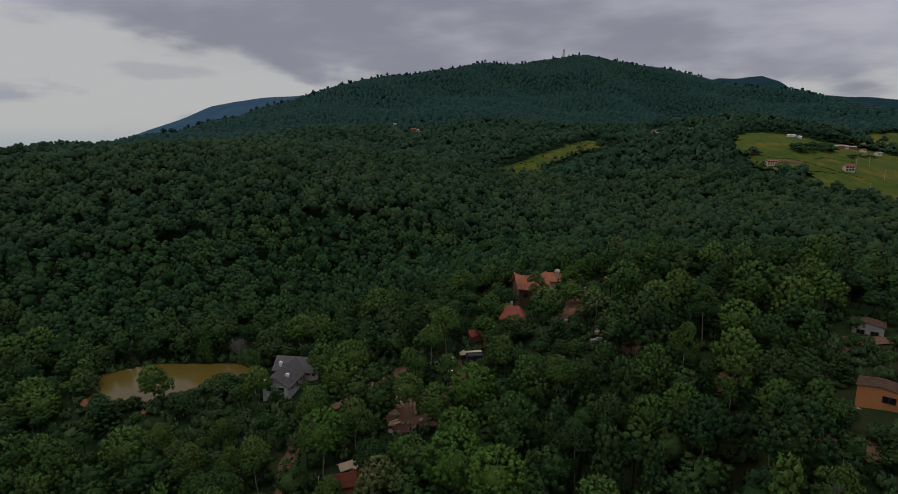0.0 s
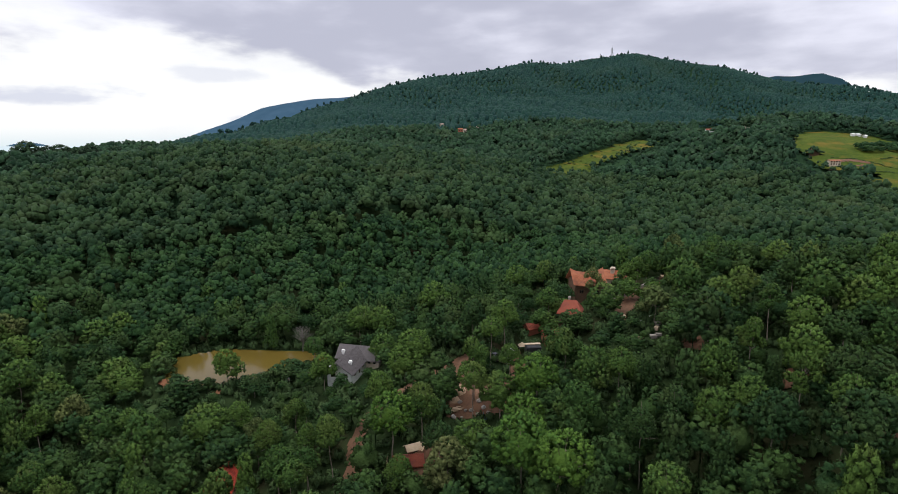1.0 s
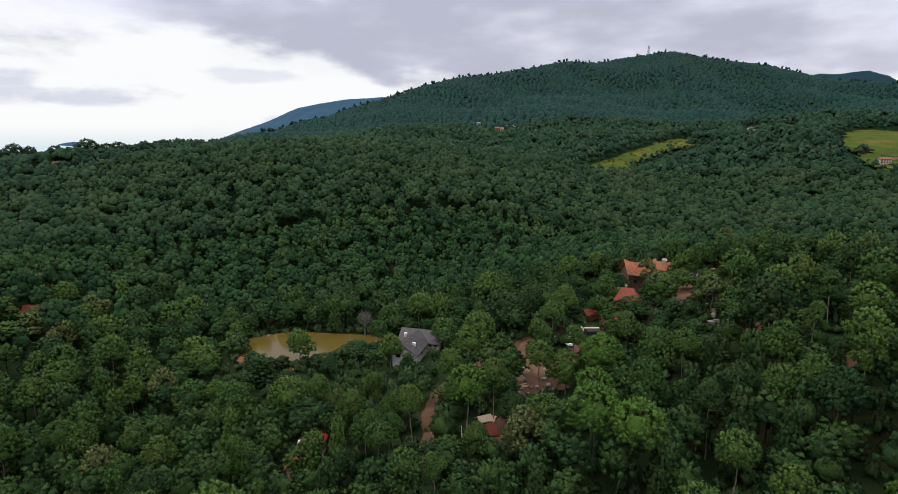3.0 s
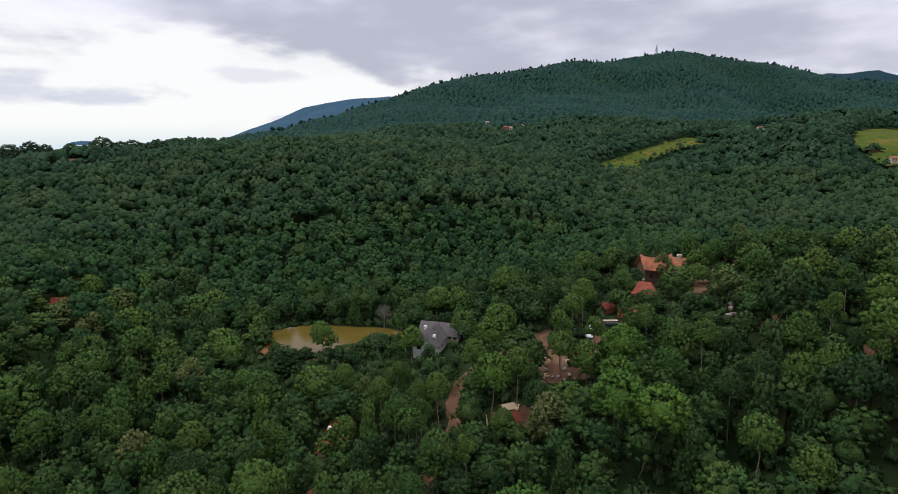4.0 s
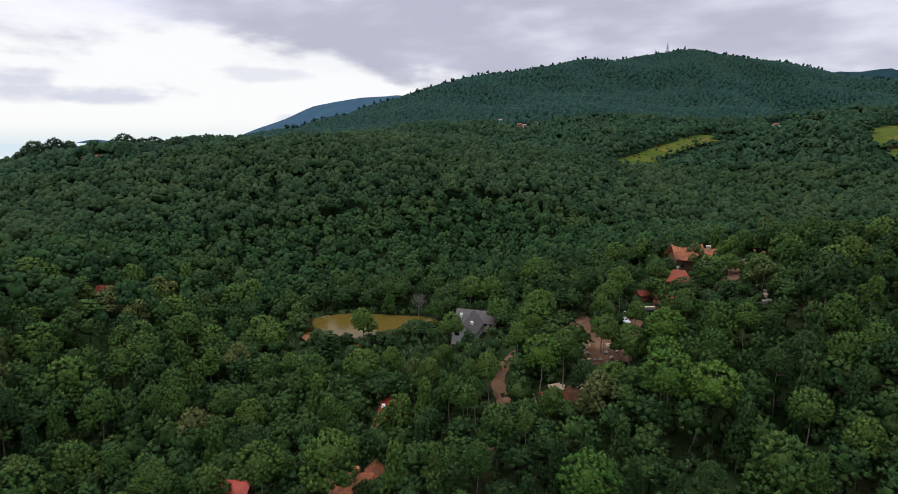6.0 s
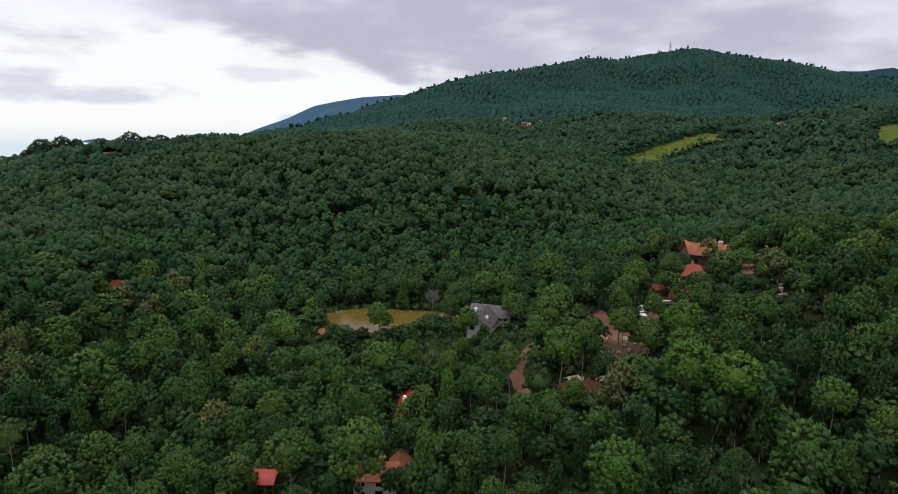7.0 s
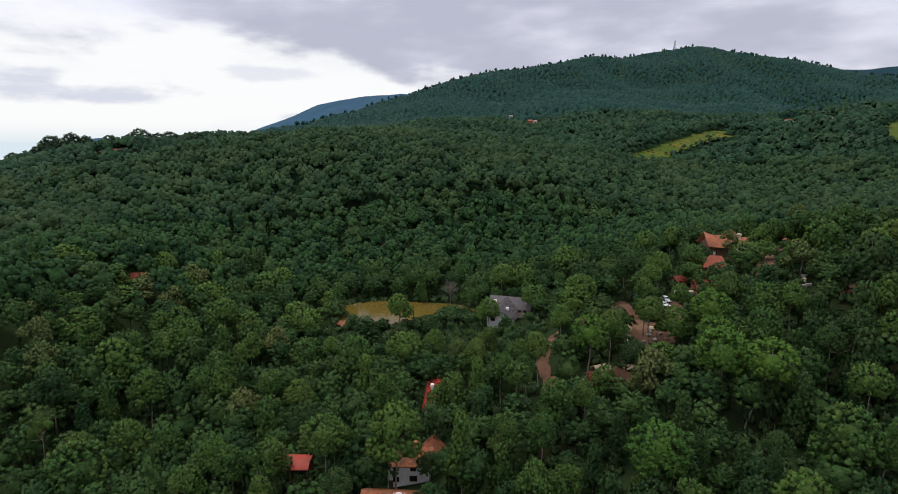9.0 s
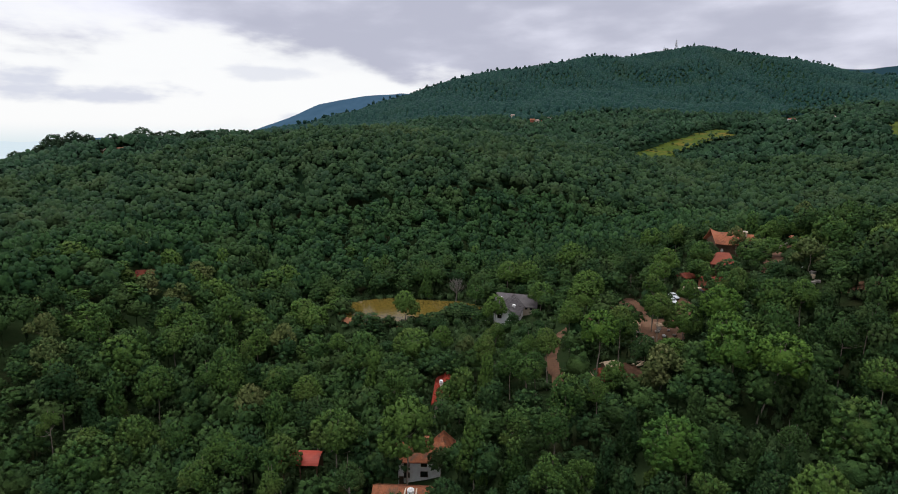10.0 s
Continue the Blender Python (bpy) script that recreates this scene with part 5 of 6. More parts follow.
part("tank_lid", rod((1.5, -1.2, 6.0), (1.5, -1.2, 6.35), 0.55, 14, 0.25), M_WHITE, tank_ob)


def vaulted_shelter(x, y, z, turn):
    """A shelter under a curved red sheet roof on posts."""
    thing = new("red_shelter")
    thing.matrix_basis = pose(x, y, z, 0, 0, turn)
    n, L, W = 10, 8.5, 6.0
    V, F = [], []
    for lift in (0, -0.08):
        for i in range(n + 1):
            a = math.pi * (0.16 + 0.68 * i / n)
            for s in (-1, 1):
                V.append((s * L / 2, -math.cos(a) * W / 2 / 0.87, 1.0 + 2.1 * math.sin(a) + lift))
    k = 2 * (n + 1)
    for i in range(n):
        a = 2 * i
        F += [(a, a + 1, a + 3, a + 2), (k + a + 2, k + a + 3, k + a + 1, k + a)]
        F += [(a, a + 2, k + a + 2, k + a), (a + 1, a + 3, k + a + 3, k + a + 1)]
    F += [(0, 1, k + 1, k), (2 * n, 2 * n + 1, k + 2 * n + 1, k + 2 * n)]
    part("roof", solid(V, F), M_RED_SHEET, thing, "curved red sheet roof")
    for sx in (-3.8, 0, 3.8):
        for sy in (-2.6, 2.6):
            part("post", boxes((sx, sy, 0.1, 0.22, 0.22, 3.6)), M_WOOD, thing)
    part("back_wall", boxes((0, 2.6, -0.2, 7.4, 0.18, 2.6)), M_WOOD, thing)
    return tagged(thing, "open shelter under a curved red sheet roof", "shelter")


vaulted_shelter(-97.0, 73.5, -7.8, 8)
house("long_red_house", -69.0, 106.0, -5.2, 96, 15, 6.0, 2.6, 2.0, M_CREAM, M_RED_SHEET, "long low house with a bright red ribbed roof in the trees", over=0.6, tiles=0.5, chimneys=[(-1.0, 1.4, 5.4, 0.8, M_WHITE)], windows=[("back", 2, 0.9, 1.2, 1.1), ("back", -3, 0.9, 1.2, 1.1)])
house("hillside_hut", -216.0, 179.5, 3.0, 20, 7.5, 5.5, 2.6, 2.2, M_WOOD, M_ROOF_RED, "brown timber hut with a reddish tiled roof on the hillside", over=0.7, windows=[("front", 1, 0.9, 1.2, 1.0)], doors=[("front", -1.4, 0.9, 1.9)])
house("yard_hut", -24.6, 111.6, 1.0, 14, 6.4, 4.6, 2.4, 1.3, M_BRICK, M_ROOF_RED, "low hut with a red roof beside the dirt yard", over=0.5, windows=[("front", 2, 0.9, 1.1, 1.0)], doors=[("front", -1, 0.9, 1.9)])
fence = new("plank_fence")
fence.matrix_basis = pose(-29.5, 110.5, 1.2, 0, 0, 100)
for i in range(14):
    part("board", boxes((-2.6 + i * 0.4, 0, 1.0, 0.34, 0.06, 2.0 + 0.12 * math.sin(i * 2.3))), M_PLANK, fence)
part("rail", boxes((0, 0.06, 0.6, 5.6, 0.06, 0.12), (0, 0.06, 1.5, 5.6, 0.06, 0.12)), M_PLANK, fence)
tagged(fence, "pale plank fence beside the red-roofed hut", "fence")
house("canvas_roof_shed", -24.4, 117.4, 1.2, 30, 3.2, 2.4, 2.2, 0.8, M_WOOD, M_CANVAS, "timber shed under a tan canvas roof", over=0.4, tiles=0, category="shed")

# houses on the east slope
east = house("orange_house", 88.6, 104.6, 25.0, 48, 5.0, 7.5, 4.8, 0.6, M_ORANGE_WALL, M_WOOD, "orange plastered house with a low dark brown roof", over=0.3, tiles=0.45, windows=[("left", 1.6, 2.2, 2.2, 1.4), ("front", -1.4, 1.0, 1.2, 1.2)], doors=[("front", 0.9, 1.0, 2.1)])
part("plinth", boxes((0, 0, -0.3, 6.4, 9.0, 0.35)), M_CONCRETE, east, "concrete plinth")
house("grey_house", 105.5, 131.5, 29.6, 52, 5.0, 6.4, 4.2, 0.6, M_CONCRETE, M_WOOD, "grey rendered house with dark windows under the pines", over=0.3, windows=[("front", -1.2, 1.2, 1.4, 1.6), ("front", 1, 1.2, 1.4, 1.6), ("left", -1.4, 1.2, 1.6, 1.6), ("left", 1.4, 1.2, 1.6, 1.6)])

# retaining wall of stone along the upper track
wall_pts = [(37.5, 188), (43.5, 196), (54, 207.5), (64, 222)]
retaining = new("retaining_wall")
retaining.matrix_basis = pose(0, 0, 0)
for (ax, ay), (bx, by) in zip(wall_pts[:-1], wall_pts[1:]):
    n = max(3, int(math.hypot(bx - ax, by - ay) / 1.6))
    for i in range(n):
        f = (i + 0.5) / n
        x, y = ax + f * (bx - ax), ay + f * (by - ay)
        blk = part("stone", boxes((0, 0, 0, 1.5, 0.6, 2.2), bevel=0.07), M_STONE, retaining)
        blk.matrix_basis = pose(x, y, on_land(x, y) + 0.5 + 0.1 * math.sin(i * 2.1), 0, 0, math.degrees(math.atan2(by - ay, bx - ax)))
tagged(retaining, "rough stone retaining wall beside the dirt track", "wall")


def pavilion(x, y, z):
    thing = new("garden_pavilion")
    thing.matrix_basis = pose(x, y, z)
    part("roof", solid([(-2.6, -2.6, 2.6), (2.6, -2.6, 2.6), (2.6, 2.6, 2.6), (-2.6, 2.6, 2.6), (0, 0, 4.6), (-2.6, -2.6, 2.4), (2.6, -2.6, 2.4), (2.6, 2.6, 2.4), (-2.6, 2.6, 2.4)],
                       [(0, 1, 4), (1, 2, 4), (2, 3, 4), (3, 0, 4), (0, 1, 6, 5), (1, 2, 7, 6), (2, 3, 8, 7), (3, 0, 5, 8), (5, 6, 7, 8)]), M_ROOF_ORANGE, thing)
    for sx in (-2, 2):
        for sy in (-2, 2):
            part("post", boxes((sx, sy, 1.0, 0.25, 0.25, 3.0)), M_WOOD, thing)
    part("deck", boxes((0, 0, -0.2, 5.4, 5.4, 0.5)), M_PLANK, thing)
    return tagged(thing, "small garden pavilion with a pointed orange roof", "pavilion")


pavilion(73.0, 238.0, on_land(73, 238) + 0.2)
house("cream_cottage", 80.0, 243.0, on_land(80, 243), 0, 6, 5, 2.8, 1.6, M_CREAM, M_ROOF_ORANGE, "cream cottage with an orange roof at the end of the track", windows=[("front", 1.4, 0.9, 1.1, 1.1)], doors=[("front", -1, 0.9, 2.0)])


def car(x, y, z, turn, paint, label, dark_rear=False):
    """A pickup-sized utility car, its nose towards its own -y."""
    thing = new("parked_car")
    thing.matrix_basis = pose(x, y, z, 0, 0, turn)
    body = boxes((0, 0, 0.75, 1.8, 4.6, 0.62), (0, -1.55, 1.02, 1.7, 1.3, 0.12), bevel=0.12)
    part("body", body, paint, thing)
    part("cabin", solid([(-0.82, -0.95, 1.06), (0.82, -0.95, 1.06), (0.82, 1.9, 1.06), (-0.82, 1.9, 1.06), (-0.66, -0.25, 1.72), (0.66, -0.25, 1.72), (0.66, 1.6, 1.72), (-0.66, 1.6, 1.72)],
                        [(0, 1, 2, 3), (0, 1, 5, 4), (1, 2, 6, 5), (2, 3, 7, 6), (3, 0, 4, 7), (4, 5, 6, 7)]), paint, thing)
    for name, vs in (("windscreen", [(-0.72, -0.86, 1.12), (0.72, -0.86, 1.12), (0.62, -0.36, 1.66), (-0.62, -0.36, 1.66)]), ("rear_window", [(0.7, 1.93, 1.12), (-0.7, 1.93, 1.12), (-0.6, 1.68, 1.66), (0.6, 1.68, 1.66)])):
        bm = solid(vs, [(0, 1, 2, 3)])
        bmesh.ops.solidify(bm, geom=bm.faces[:], thickness=0.04)
        part(name, bm, M_GLASS, thing)
    for s in (-1, 1):
        bm = solid([(s * 0.83, -0.7, 1.14), (s * 0.83, 1.6, 1.14), (s * 0.70, 1.45, 1.64), (s * 0.70, -0.2, 1.64)], [(0, 1, 2, 3)])
        bmesh.ops.solidify(bm, geom=bm.faces[:], thickness=0.04)
        part("side_window", bm, M_GLASS, thing)
        part("headlight", boxes((s * 0.65, -2.32, 0.85, 0.35, 0.08, 0.18)), M_GLASS, thing)
        for wy in (-1.45, 1.4):
            tyre = part("wheel", rod((s * 0.7, wy, 0.34), (s * 0.94, wy, 0.34), 0.34, 14), M_RUBBER, thing)
            part("rim", rod((s * 0.9, wy, 0.34), (s * 0.96, wy, 0.34), 0.2, 10), M_STEEL, tyre)
    for by in (-2.34, 2.34):
        part("bumper", boxes((0, by, 0.55, 1.75, 0.14, 0.22), bevel=0.03), M_CARDARK, thing)
    return tagged(thing, label, "car", "cars by the shed")


car(-0.2, 151.3, on_land(-0.2, 151.3) + 0.3, 20, M_CARWHITE, "white utility car parked on the dirt under pines")
car(1.2, 156.2, on_land(1.2, 156.2) + 0.3, 15, M_CARWHITE, "white car with dark windows parked near a shed")
car(-3.6, 154.5, on_land(-3.6, 154.5) + 0.3, 25, M_CARDARK, "dark car parked at the edge of the trees")

tent = new("canvas_tent")
tent.matrix_basis = pose(4.4, 157.2, on_land(4.4, 157.2), 0, 0, 12)
part("canopy", solid([(-1.1, -1.1, 2.3), (1.1, -1.1, 2.3), (1.1, 1.1, 2.3), (-1.1, 1.1, 2.3), (0, 0, 3.6)], [(0, 1, 4), (1, 2, 4), (2, 3, 4), (3, 0, 4), (0, 1, 2, 3)]), M_CANVAS, tent, "pointed cream canvas top")
for sx in (-1.0, 1.0):
    for sy in (-1.0, 1.0):
        part("pole", rod((sx, sy, 0), (sx, sy, 2.3), 0.05), M_STEEL, tent)
tagged(tent, "cream canvas tent with a pointed top", "tent")
shed = new("tarpaulin_shed")
shed.matrix_basis = pose(7.6, 155.2, on_land(7.6, 155.2), 0, 0, 10)
part("cover", boxes((0, 0, 1.2, 4.6, 3.4, 2.8), bevel=0.25), M_BLACK, shed)
part("roof_sheet", boxes((0, 0.9, 2.75, 4.9, 1.2, 0.14)), M_CANVAS, shed, "pale sheet on the roof")
tagged(shed, "shed wrapped in black tarpaulin with a pale roof", "shed")

# building site in the yard
hill = np.random.default_rng(3)


def mound(name, x, y, r, h, mat, label, category):
    n = 14
    V, F = [], []
    for j in range(6):
        rr = r * (1 - j / 5.5)
        for i in range(n):
            a = 2 * math.pi * i / n
            k = 1 + 0.16 * math.sin(3 * a + x) + hill.uniform(-0.07, 0.07)
            V.append((rr * k * math.cos(a), rr * k * math.sin(a), h * (1 - (rr / r) ** 1.6) - (0.4 if j == 0 else 0)))
    for j in range(5):
        for i in range(n):
            a, b = j * n + i, j * n + (i + 1) % n
            F.append((a, b, b + n, a + n))
    F.append(tuple(5 * n + i for i in range(n)))
    ob = part(name, solid(V, F), mat, None)
    ob.matrix_basis = pose(x, y, on_land(x, y))
    return tagged(ob, label, category)


mound("sand_pile", -14.4, 141.0, 3.2, 1.5, M_SAND, "heap of pale building sand in the yard", "sand heap")
mound("sand_pile", -15.2, 136.4, 2.2, 1.1, M_SAND, "low heap of pale sand beside planks", "sand heap")
mound("earth_pile", -4.6, 138.6, 2.4, 1.0, M_DIRT, "heap of brown earth at the yard's edge", "earth heap")


def stack(name, x, y, turn, count, size, mat, piece, label, category, spread=0.8):
    thing = new(name)
    thing.matrix_basis = pose(x, y, on_land(x, y) + 0.3, 0, 0, turn)
    for i in range(count):
        ob = part(piece, boxes((0, 0, 0, *size)) if piece != "pipe" and piece != "log" else rod((-size[0] / 2, 0, 0), (size[0] / 2, 0, 0), size[1] / 2, 8), mat, thing)
        ob.matrix_basis = pose(hill.uniform(-0.6, 0.6), hill.uniform(-spread, spread), 0.12 + 0.14 * (i // 4), hill.uniform(-3, 3), hill.uniform(-6, 6), hill.uniform(-22, 22))
    return tagged(thing, label, category)


stack("timber_pile", -14.8, 131.4, 25, 12, (4.2, 0.26, 0.10), M_PLANK, "plank", "loose pile of pale sawn planks in the yard", "timber pile")
stack("timber_pile", -16.5, 117.0, 50, 9, (3.6, 0.24, 0.10), M_PLANK, "plank", "scattered pale planks beside the hut", "timber pile", 1.4)
stack("pipe_stack", -6.8, 126.4, 75, 7, (4.0, 0.32, 0.32), M_BLUE, "pipe", "stack of dark blue plastic pipes", "pipes", 0.7)
stack("log_pile", -6.2, 137.4, 8, 10, (3.4, 0.34, 0.34), M_PLANK, "log", "row of pale cut logs along the yard", "log pile", 1.0)
stack("timber_pile", -22.0, 117.6, 80, 7, (3.0, 0.24, 0.10), M_PLANK, "plank", "pale planks leaning by the canvas shed", "timber pile", 0.8)
for i in range(16):
    x, y = -12 + hill.uniform(-5, 8), 131 + hill.uniform(-4, 5)
    s = hill.uniform(0.35, 0.85)
    heap = Heap()
    lump(heap, np.zeros(3), s, 0.25, 0.7)
    v, f = heap.arrays()
    stone = new("rubble_stone", fast_mesh("rubble_stone", v, f, [M_STONE if i % 3 else M_CONCRETE]))
    stone.matrix_basis = pose(x, y, on_land(x, y) + 0.45)
    tagged(stone, "rough grey block of rubble on the dirt yard", "stone", "rubble in the yard")
for i in range(9):
    x, y = 41 + hill.uniform(-3, 6), 166 + hill.uniform(-11, 7)
    crate = part("builders_crate", boxes((0, 0, 0.6, hill.uniform(0.8, 2.2), hill.uniform(0.8, 1.8), hill.uniform(0.5, 1.3)), bevel=0.06), [M_WHITE, M_CANVAS, M_STONE][i % 3], None)
    crate.matrix_basis = pose(x, y, on_land(x, y) + 0.05, 0, 0, hill.uniform(0, 90))
    tagged(crate, "pale crate of building material under the pines", "crate", "crates under the pines")

# dead tree on the far shore


def dead_tree(x, y, h):
    thing = new("dead_tree")
    thing.matrix_basis = pose(x, y, on_land(x, y))
    heap = Heap()
    tube(heap, [(0, 0, -0.5), (0.3, 0, h * 0.4), (0.2, 0.2, h * 0.8)], [0.32, 0.2, 0.07], 6)
    v, f = heap.arrays()
    trunk = new("trunk", fast_mesh("trunk", v, f, [M_DEAD], True))
    heap = Heap()
    for i in range(34):
        z = h * (0.3 + 0.5 * i / 34)
        a = i * 2.4
        r = h * (0.42 - 0.2 * i / 34) * hill.uniform(0.7, 1.1)
        mid = (r * 0.5 * math.cos(a), r * 0.5 * math.sin(a), z + r * 0.35)
        tip = (r * math.cos(a + 0.2), r * math.sin(a + 0.2), z + r * 0.85)
        tube(heap, [(0.2, 0, z), mid, tip], [0.10, 0.07, 0.04], 4)
        for s in (-0.5, 0.5):
            tube(heap, [mid, (r * 0.85 * math.cos(a + s), r * 0.85 * math.sin(a + s), z + r * 0.8)], [0.05, 0.03], 3)
    v, f = heap.arrays()
    limbs = new("limbs", fast_mesh("limbs", v, f, [M_DEAD], True))
    trunk.parent = limbs.parent = thing
    return tagged(thing, "bare grey dead tree on the pond's far shore", "dead tree")


dead_tree(-79.5, 195.5, 11.0)

# far houses
VILLAGE = [(-91, 950, 6, 5, M_CREAM, M_TIN), (-57, 903, 7, 5, M_BRICK, M_ROOF_OLD), (-49, 897, 5, 4, M_CREAM, M_TIN), (-29, 904, 5, 4, M_WHITE, M_TIN), (-40, 912, 5, 4, M_BRICK, M_ROOF_OLD), (-20, 900, 5, 4, M_WOOD, M_ROOF_OLD)]
for i, (x, y, L, W, wall, roof) in enumerate(VILLAGE):
    house("village_house", x, y, on_land(x, y) + 1.2, i * 23 % 60 - 25, L, W, 3.0 + (i % 2) * 0.8, 1.3, wall, roof, "small reddish house of a hamlet on the wooded hillside", windows=[("front", -1.6, 1.0, 1.2, 1.2), ("front", 1.6, 1.0, 1.2, 1.2)], tiles=0.0, group="hamlet houses", depth=6)
house("long_farmhouse", 297, 806, on_land(297, 806) + 1.0, 6, 10, 5, 3.0, 1.4, M_WHITE, M_ROOF_RED, "long white farmhouse with a red roof on the slope", windows=[("front", -3.4, 0.9, 1.3, 1.2), ("front", 0, 0.9, 1.3, 1.2), ("front", 3.4, 0.9, 1.3, 1.2)], tiles=0.0, depth=6)
house("farm_shed", 276, 810, on_land(276, 810) + 1.5, -6, 12, 5, 2.8, 1.2, M_BRICK, M_TIN, "long low farm shed with a tin roof", tiles=0.0, depth=6, category="shed")
house("farm_shed", 330, 770, on_land(330, 770) + 1.5, 4, 8, 5, 2.8, 1.2, M_CREAM, M_TIN, "pale farm shed in a small clearing", tiles=0.0, depth=6, category="shed")
house("dark_barn", 320, 588, on_land(320, 588) + 0.5, 78, 9, 8, 1.8, 4.4, M_WOOD, M_WOOD, "dark brown steep-roofed barn at the pasture's edge", tiles=0.0, depth=5, category="barn")
house("pasture_house", 319, 551, on_land(319, 551) + 0.5, 4, 10, 6, 4.4, 1.0, M_CREAM, M_ROOF_OLD, "tan two-storey house beside a cut bank in the pasture", windows=[("front", u, v, 1.2, 1.1) for u in (-3.6, -1.2, 1.2, 3.6) for v in (0.7, 2.8)], tiles=0.0, depth=5)
house("tall_house", 388, 538, on_land(388, 538) + 0.5, -8, 8.5, 6, 5.6, 1.3, M_CREAM, M_ROOF_RED, "pale two-storey house with a red roof in the pasture", windows=[("front", u, v, 1.6, 1.4) for u in (-2.6, 0, 2.6) for v in (0.7, 3.2)], tiles=0.0, depth=5)
for i, (x, y, L, wall, roof) in enumerate([(456, 652, 9, M_BRICK, M_TIN), (465, 658, 9, M_CREAM, M_TIN), (478, 662, 8, M_BRICK, M_TIN), (442, 640, 5, M_CREAM, M_TIN), (496, 644, 7, M_WHITE, M_TIN), (486, 655, 6, M_WHITE, M_ROOF_RED)]):
    house("farmstead_house", x, y, on_land(x, y) + 0.8, i * 7 - 10, L, 5, 2.8, 1.1, wall, roof, "low farmstead house with a pale metal roof", windows=[("front", -1.6, 0.9, 1.1, 1.0), ("front", 1.6, 0.9, 1.1, 1.0)], tiles=0.0, group="farmstead houses", depth=5)
for i, (x, y, L) in enumerate([(420, 694, 3), (427, 696, 4), (433, 693, 3.5)]):
    house("white_shed", x, y, on_land(x, y) + 0.6, i * 12, L, 4, 2.4, 1.0, M_WHITE, M_WHITE, "small white shed at the top of the pasture", tiles=0.0, group="white sheds", depth=5, category="shed")
for i, (x, y) in enumerate([(349, 474), (362, 471)]):
    house("red_roofed_house", x, y, on_land(x, y) + 1.5, i * 17 - 20, 8, 6, 3.2, 1.6, M_CREAM, M_ROOF_RED, "house with a red tiled roof below the pasture", tiles=0.0, group="houses below the pasture", depth=5)
for x, y in ((400, 545), (424, 560), (366, 478), (410, 520)):
    pole = new("utility_pole")
    pole.matrix_basis = pose(x, y, on_land(x, y))
    part("shaft", rod((0, 0, -1), (0, 0, 11), 0.24, 8, 0.16), M_CONCRETE, pole)
    part("crossarm", boxes((0, 0, 10.2, 2.0, 0.15, 0.18)), M_WOOD, pole)
    for u in (-0.8, 0, 0.8):
        part("insulator", rod((u, 0, 10.3), (u, 0, 10.6), 0.08), M_WHITE, pole)
    tagged(pole, "pale concrete utility pole standing in the pasture", "utility pole", "utility poles")
house("crest_hut", -436, 440, on_land(-436, 440) + 0.6, 14, 8, 6, 2.8, 2.2, M_BRICK, M_ROOF_OLD, "hut with a rusty tin roof on the ridge", tiles=0.0, depth=9, category="hut")
house("crest_hut", -466, 452, on_land(-466, 452) + 1.0, -14, 8, 6, 3.0, 1.6, M_WOOD, M_TIN, "brown hut among trees on the ridge", tiles=0.0, depth=9, category="hut")


def ridge_trees():
    """Dark broad trees that stand along the western ridge."""
    meshes = []
    for _ in range(3):
        heap, plan = near_crown("round", 60, 30, 0.05)
        tv, tf = near_trunk(plan, 0.6, 0.25, 0.3, 0.0)
        meshes.append((foliage("crown", heap, M_HILL_OAK), fast_mesh("trunk", tv, tf, [M_BARK], True)))
    for i, (x, y, r, h) in enumerate([(-604, 486, 10, 20), (-585, 500, 9, 20), (-572, 506, 14, 28), (-556, 516, 13, 27), (-545, 524, 9, 22), (-529, 541, 11, 21), (-498, 551, 15, 27), (-480, 556, 11, 22), (-462, 553, 13, 24), (-444, 555, 9, 20), (-428, 553, 12, 23), (-395, 545, 11, 21), (-372, 560, 10, 20), (-424, 448, 7, 13), (-452, 457, 8, 14), (-480, 440, 7, 12), (-410, 432, 6, 12)]):
        thing = new("oak_tree")
        thing.matrix_basis = pose(x, y, on_land(x, y), 0, 0, i * 50)
        trunk, crown = new("trunk", meshes[i % 3][1]), new("crown", meshes[i % 3][0])
        trunk.parent = crown.parent = thing
        trunk.scale = (14, 14, h)
        crown.location, crown.scale = (0, 0, h * 0.6), (r, r, h * 0.42)
        tagged(thing, "broad dark green tree on the ridge against the sky", "oak tree", "trees on the ridge")


ridge_trees()


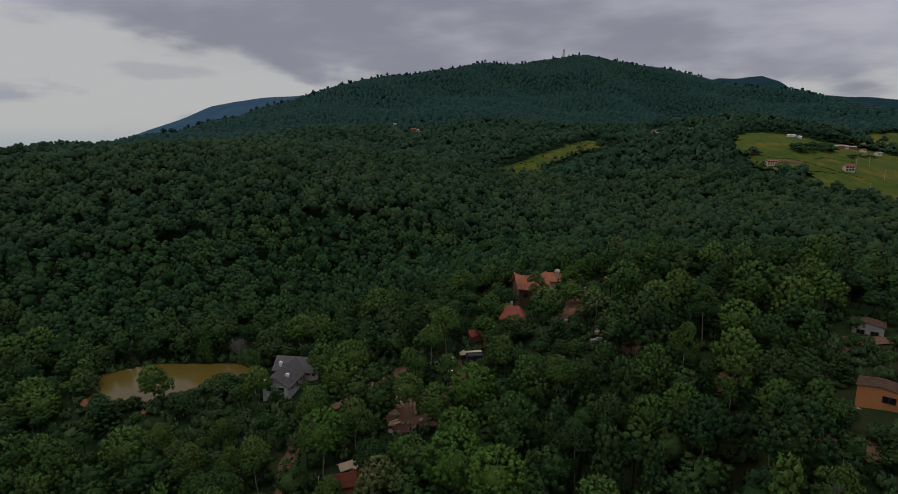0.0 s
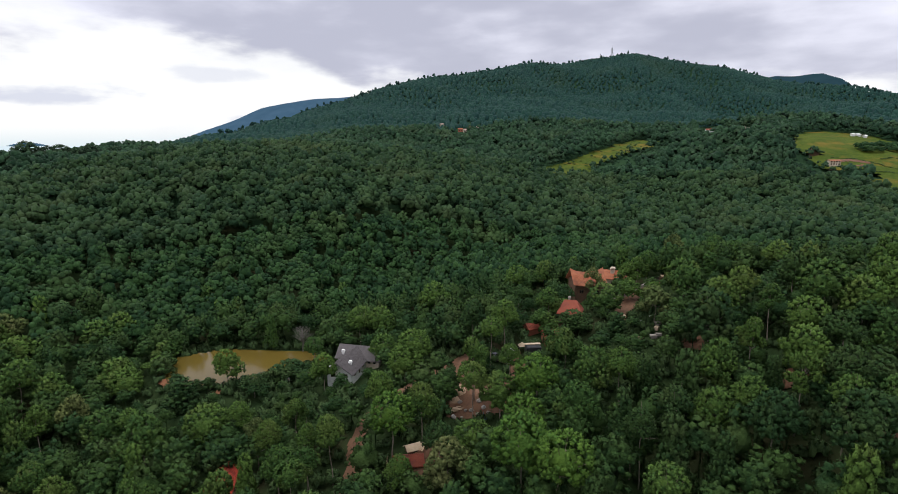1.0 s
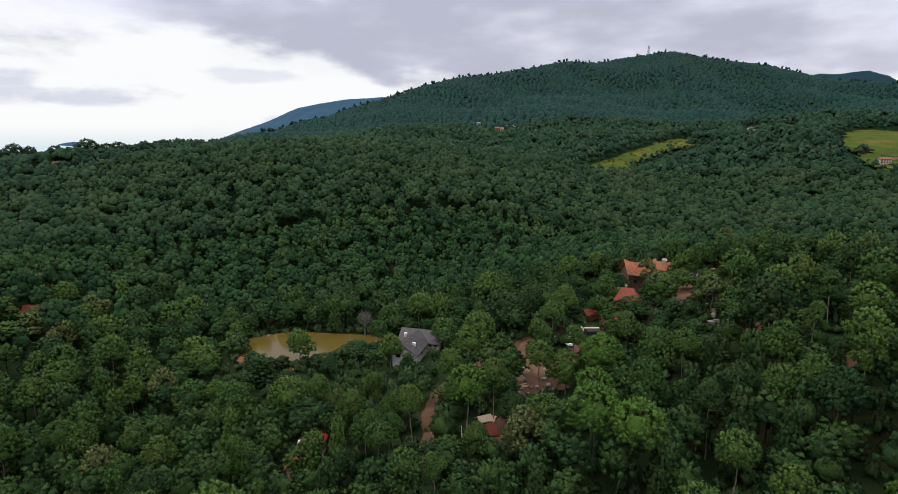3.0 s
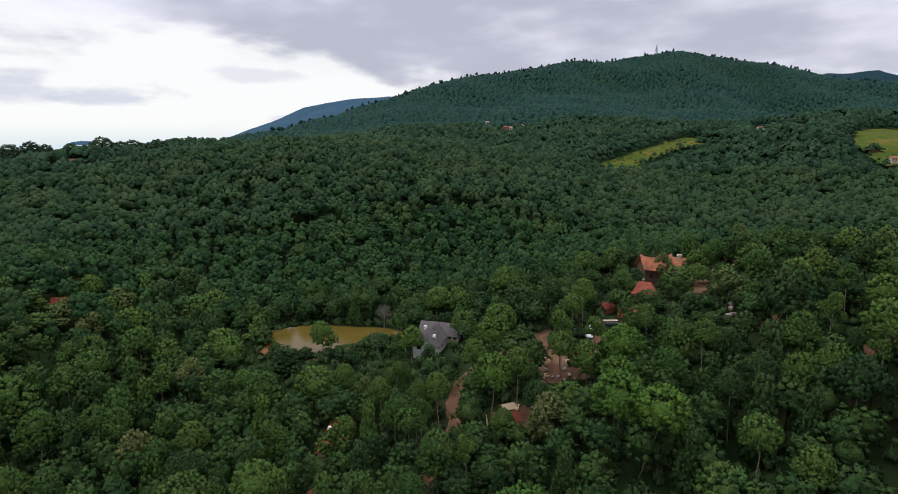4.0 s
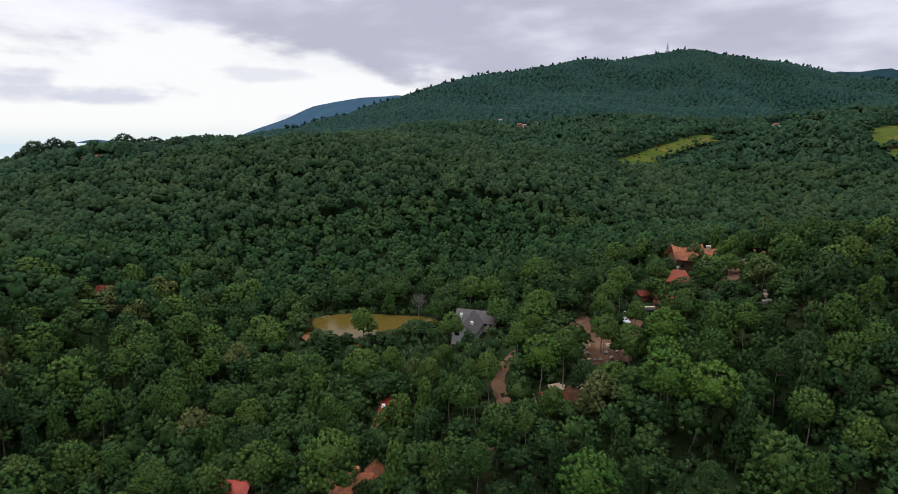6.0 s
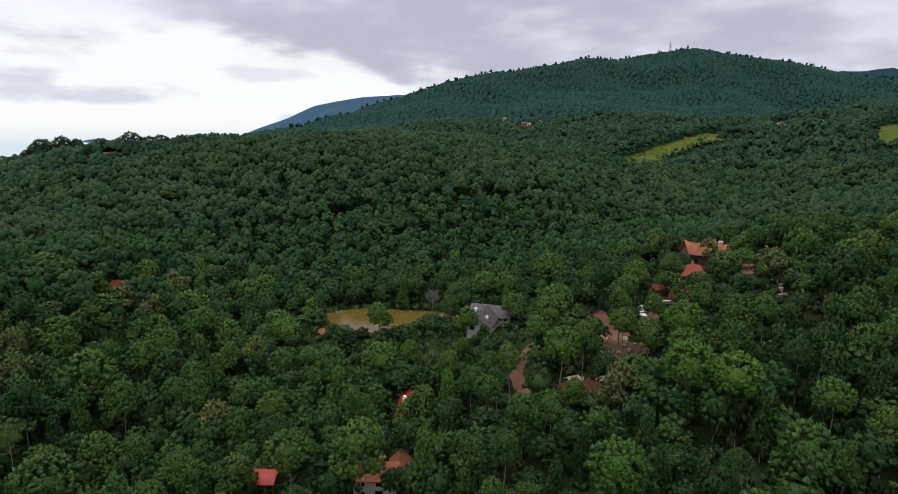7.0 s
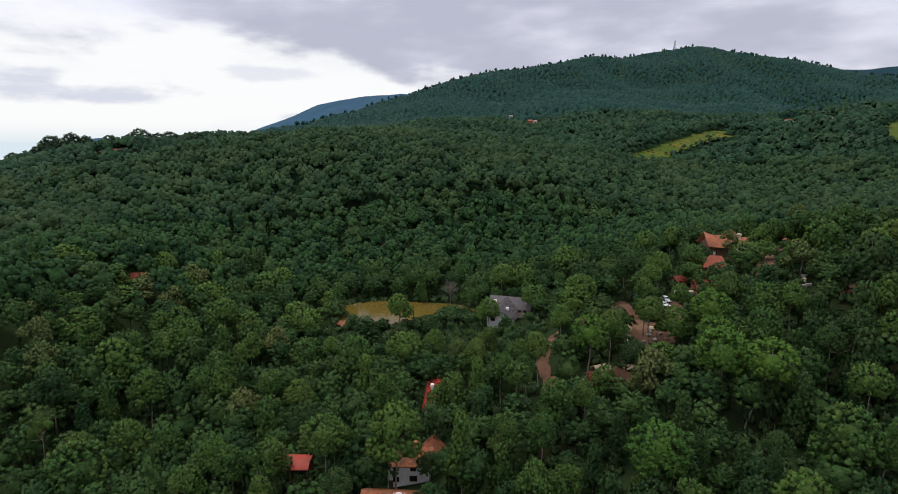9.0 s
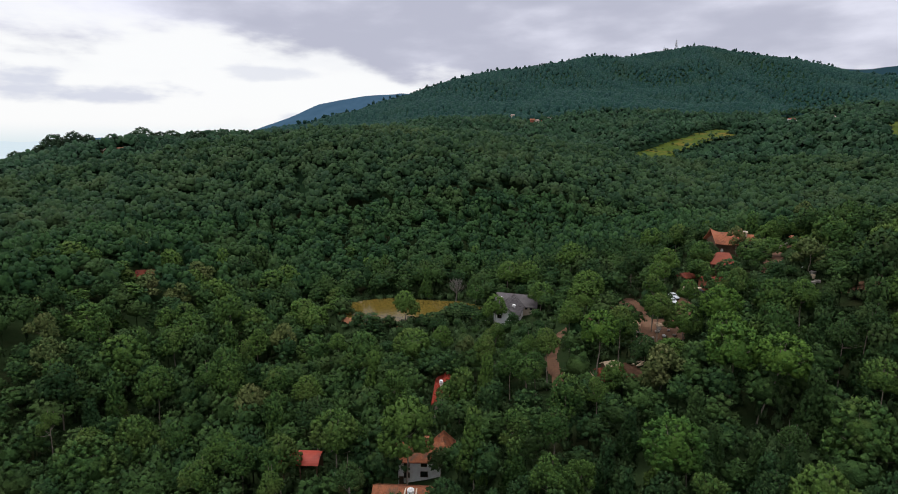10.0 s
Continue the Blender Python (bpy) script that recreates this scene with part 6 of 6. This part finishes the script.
def lattice_tower(x, y, z, h, base):
    """A tapering steel mast of four legs, rings and braces."""
    thing = new("radio_tower")
    thing.matrix_basis = pose(x, y, z, 0, 0, 20)
    n = 9

    def corner(i, k):
        f = i / n
        s = base / 2 * (1 - 0.78 * f)
        return Vector((s * (-1 if k in (0, 3) else 1), s * (-1 if k < 2 else 1), h * f))
    for k in range(4):
        part("leg", rod(corner(0, k), corner(n, k), 0.5, 5, 0.34), M_STEEL, thing)
    for i in range(1, n + 1):
        for k in range(4):
            part("brace", rod(corner(i - 1, k), corner(i, (k + 1) % 4), 0.13, 4), M_STEEL, thing)
            part("ring", rod(corner(i, k), corner(i, (k + 1) % 4), 0.13, 4), M_STEEL, thing)
    for i, (a, f) in enumerate(((0, 0.72), (2.2, 0.78), (4.1, 0.86), (1.2, 0.62))):
        p = Vector((1.8 * math.cos(a), 1.8 * math.sin(a), h * f))
        part("dish", rod(p, p + Vector((math.cos(a), math.sin(a), 0)), 1.5, 14, 1.2), M_WHITE, thing, "white drum antenna")
    part("spike", rod((0, 0, h), (0, 0, h * 1.16), 0.12, 5), M_STEEL, thing)
    return tagged(thing, "steel lattice radio tower on the mountain top", "radio tower", "masts on the mountain")


tx, ty = 383.0, 1925.0
lattice_tower(tx, ty, on_land(tx, ty) + 4, 44, 9)
lattice_tower(tx - 36, ty + 5, on_land(tx - 36, ty + 5) + 2, 30, 3.5)


def shore_bushes():
    """Low leafy bushes along the dam of the pond."""
    leaf = foliage("foliage", near_crown("round", 14, 40, 0.10)[0], M_NEEDLE_DARK_SHADED)
    stem = Heap()
    for a in (0.3, 1.7, 3.1, 4.6):
        tube(stem, [(0, 0, -0.2), (0.35 * math.cos(a), 0.35 * math.sin(a), 0.6)], [0.05, 0.02], 4)
    sv, sf = stem.arrays()
    stems = fast_mesh("stems", sv, sf, [M_BARK], True)
    for i, (x, y, r, h) in enumerate([(-113, 163, 3.0, 4.6), (-105, 161, 2.6, 3.6), (-100, 161, 2.8, 4.2), (-87, 161, 3.2, 4.6), (-81, 163, 3.4, 5.4), (-77, 166, 3.4, 5.6), (-73, 170, 3.4, 6.0), (-122, 170, 4.0, 6.6), (-124, 177, 3.6, 6.0), (-70, 176, 3.0, 5.0)]):
        thing = new("shore_bush")
        thing.matrix_basis = pose(x, y, on_land(x, y), 0, 0, i * 67)
        a, b = new("foliage", leaf), new("stems", stems)
        a.parent = b.parent = thing
        a.location, a.scale, b.scale = (0, 0, h * 0.52), (r, r, h * 0.52), (r, r, h * 0.8)
        tagged(thing, "dark green leafy bush on the bank of the pond", "bush", "bushes on the pond bank")


shore_bushes()
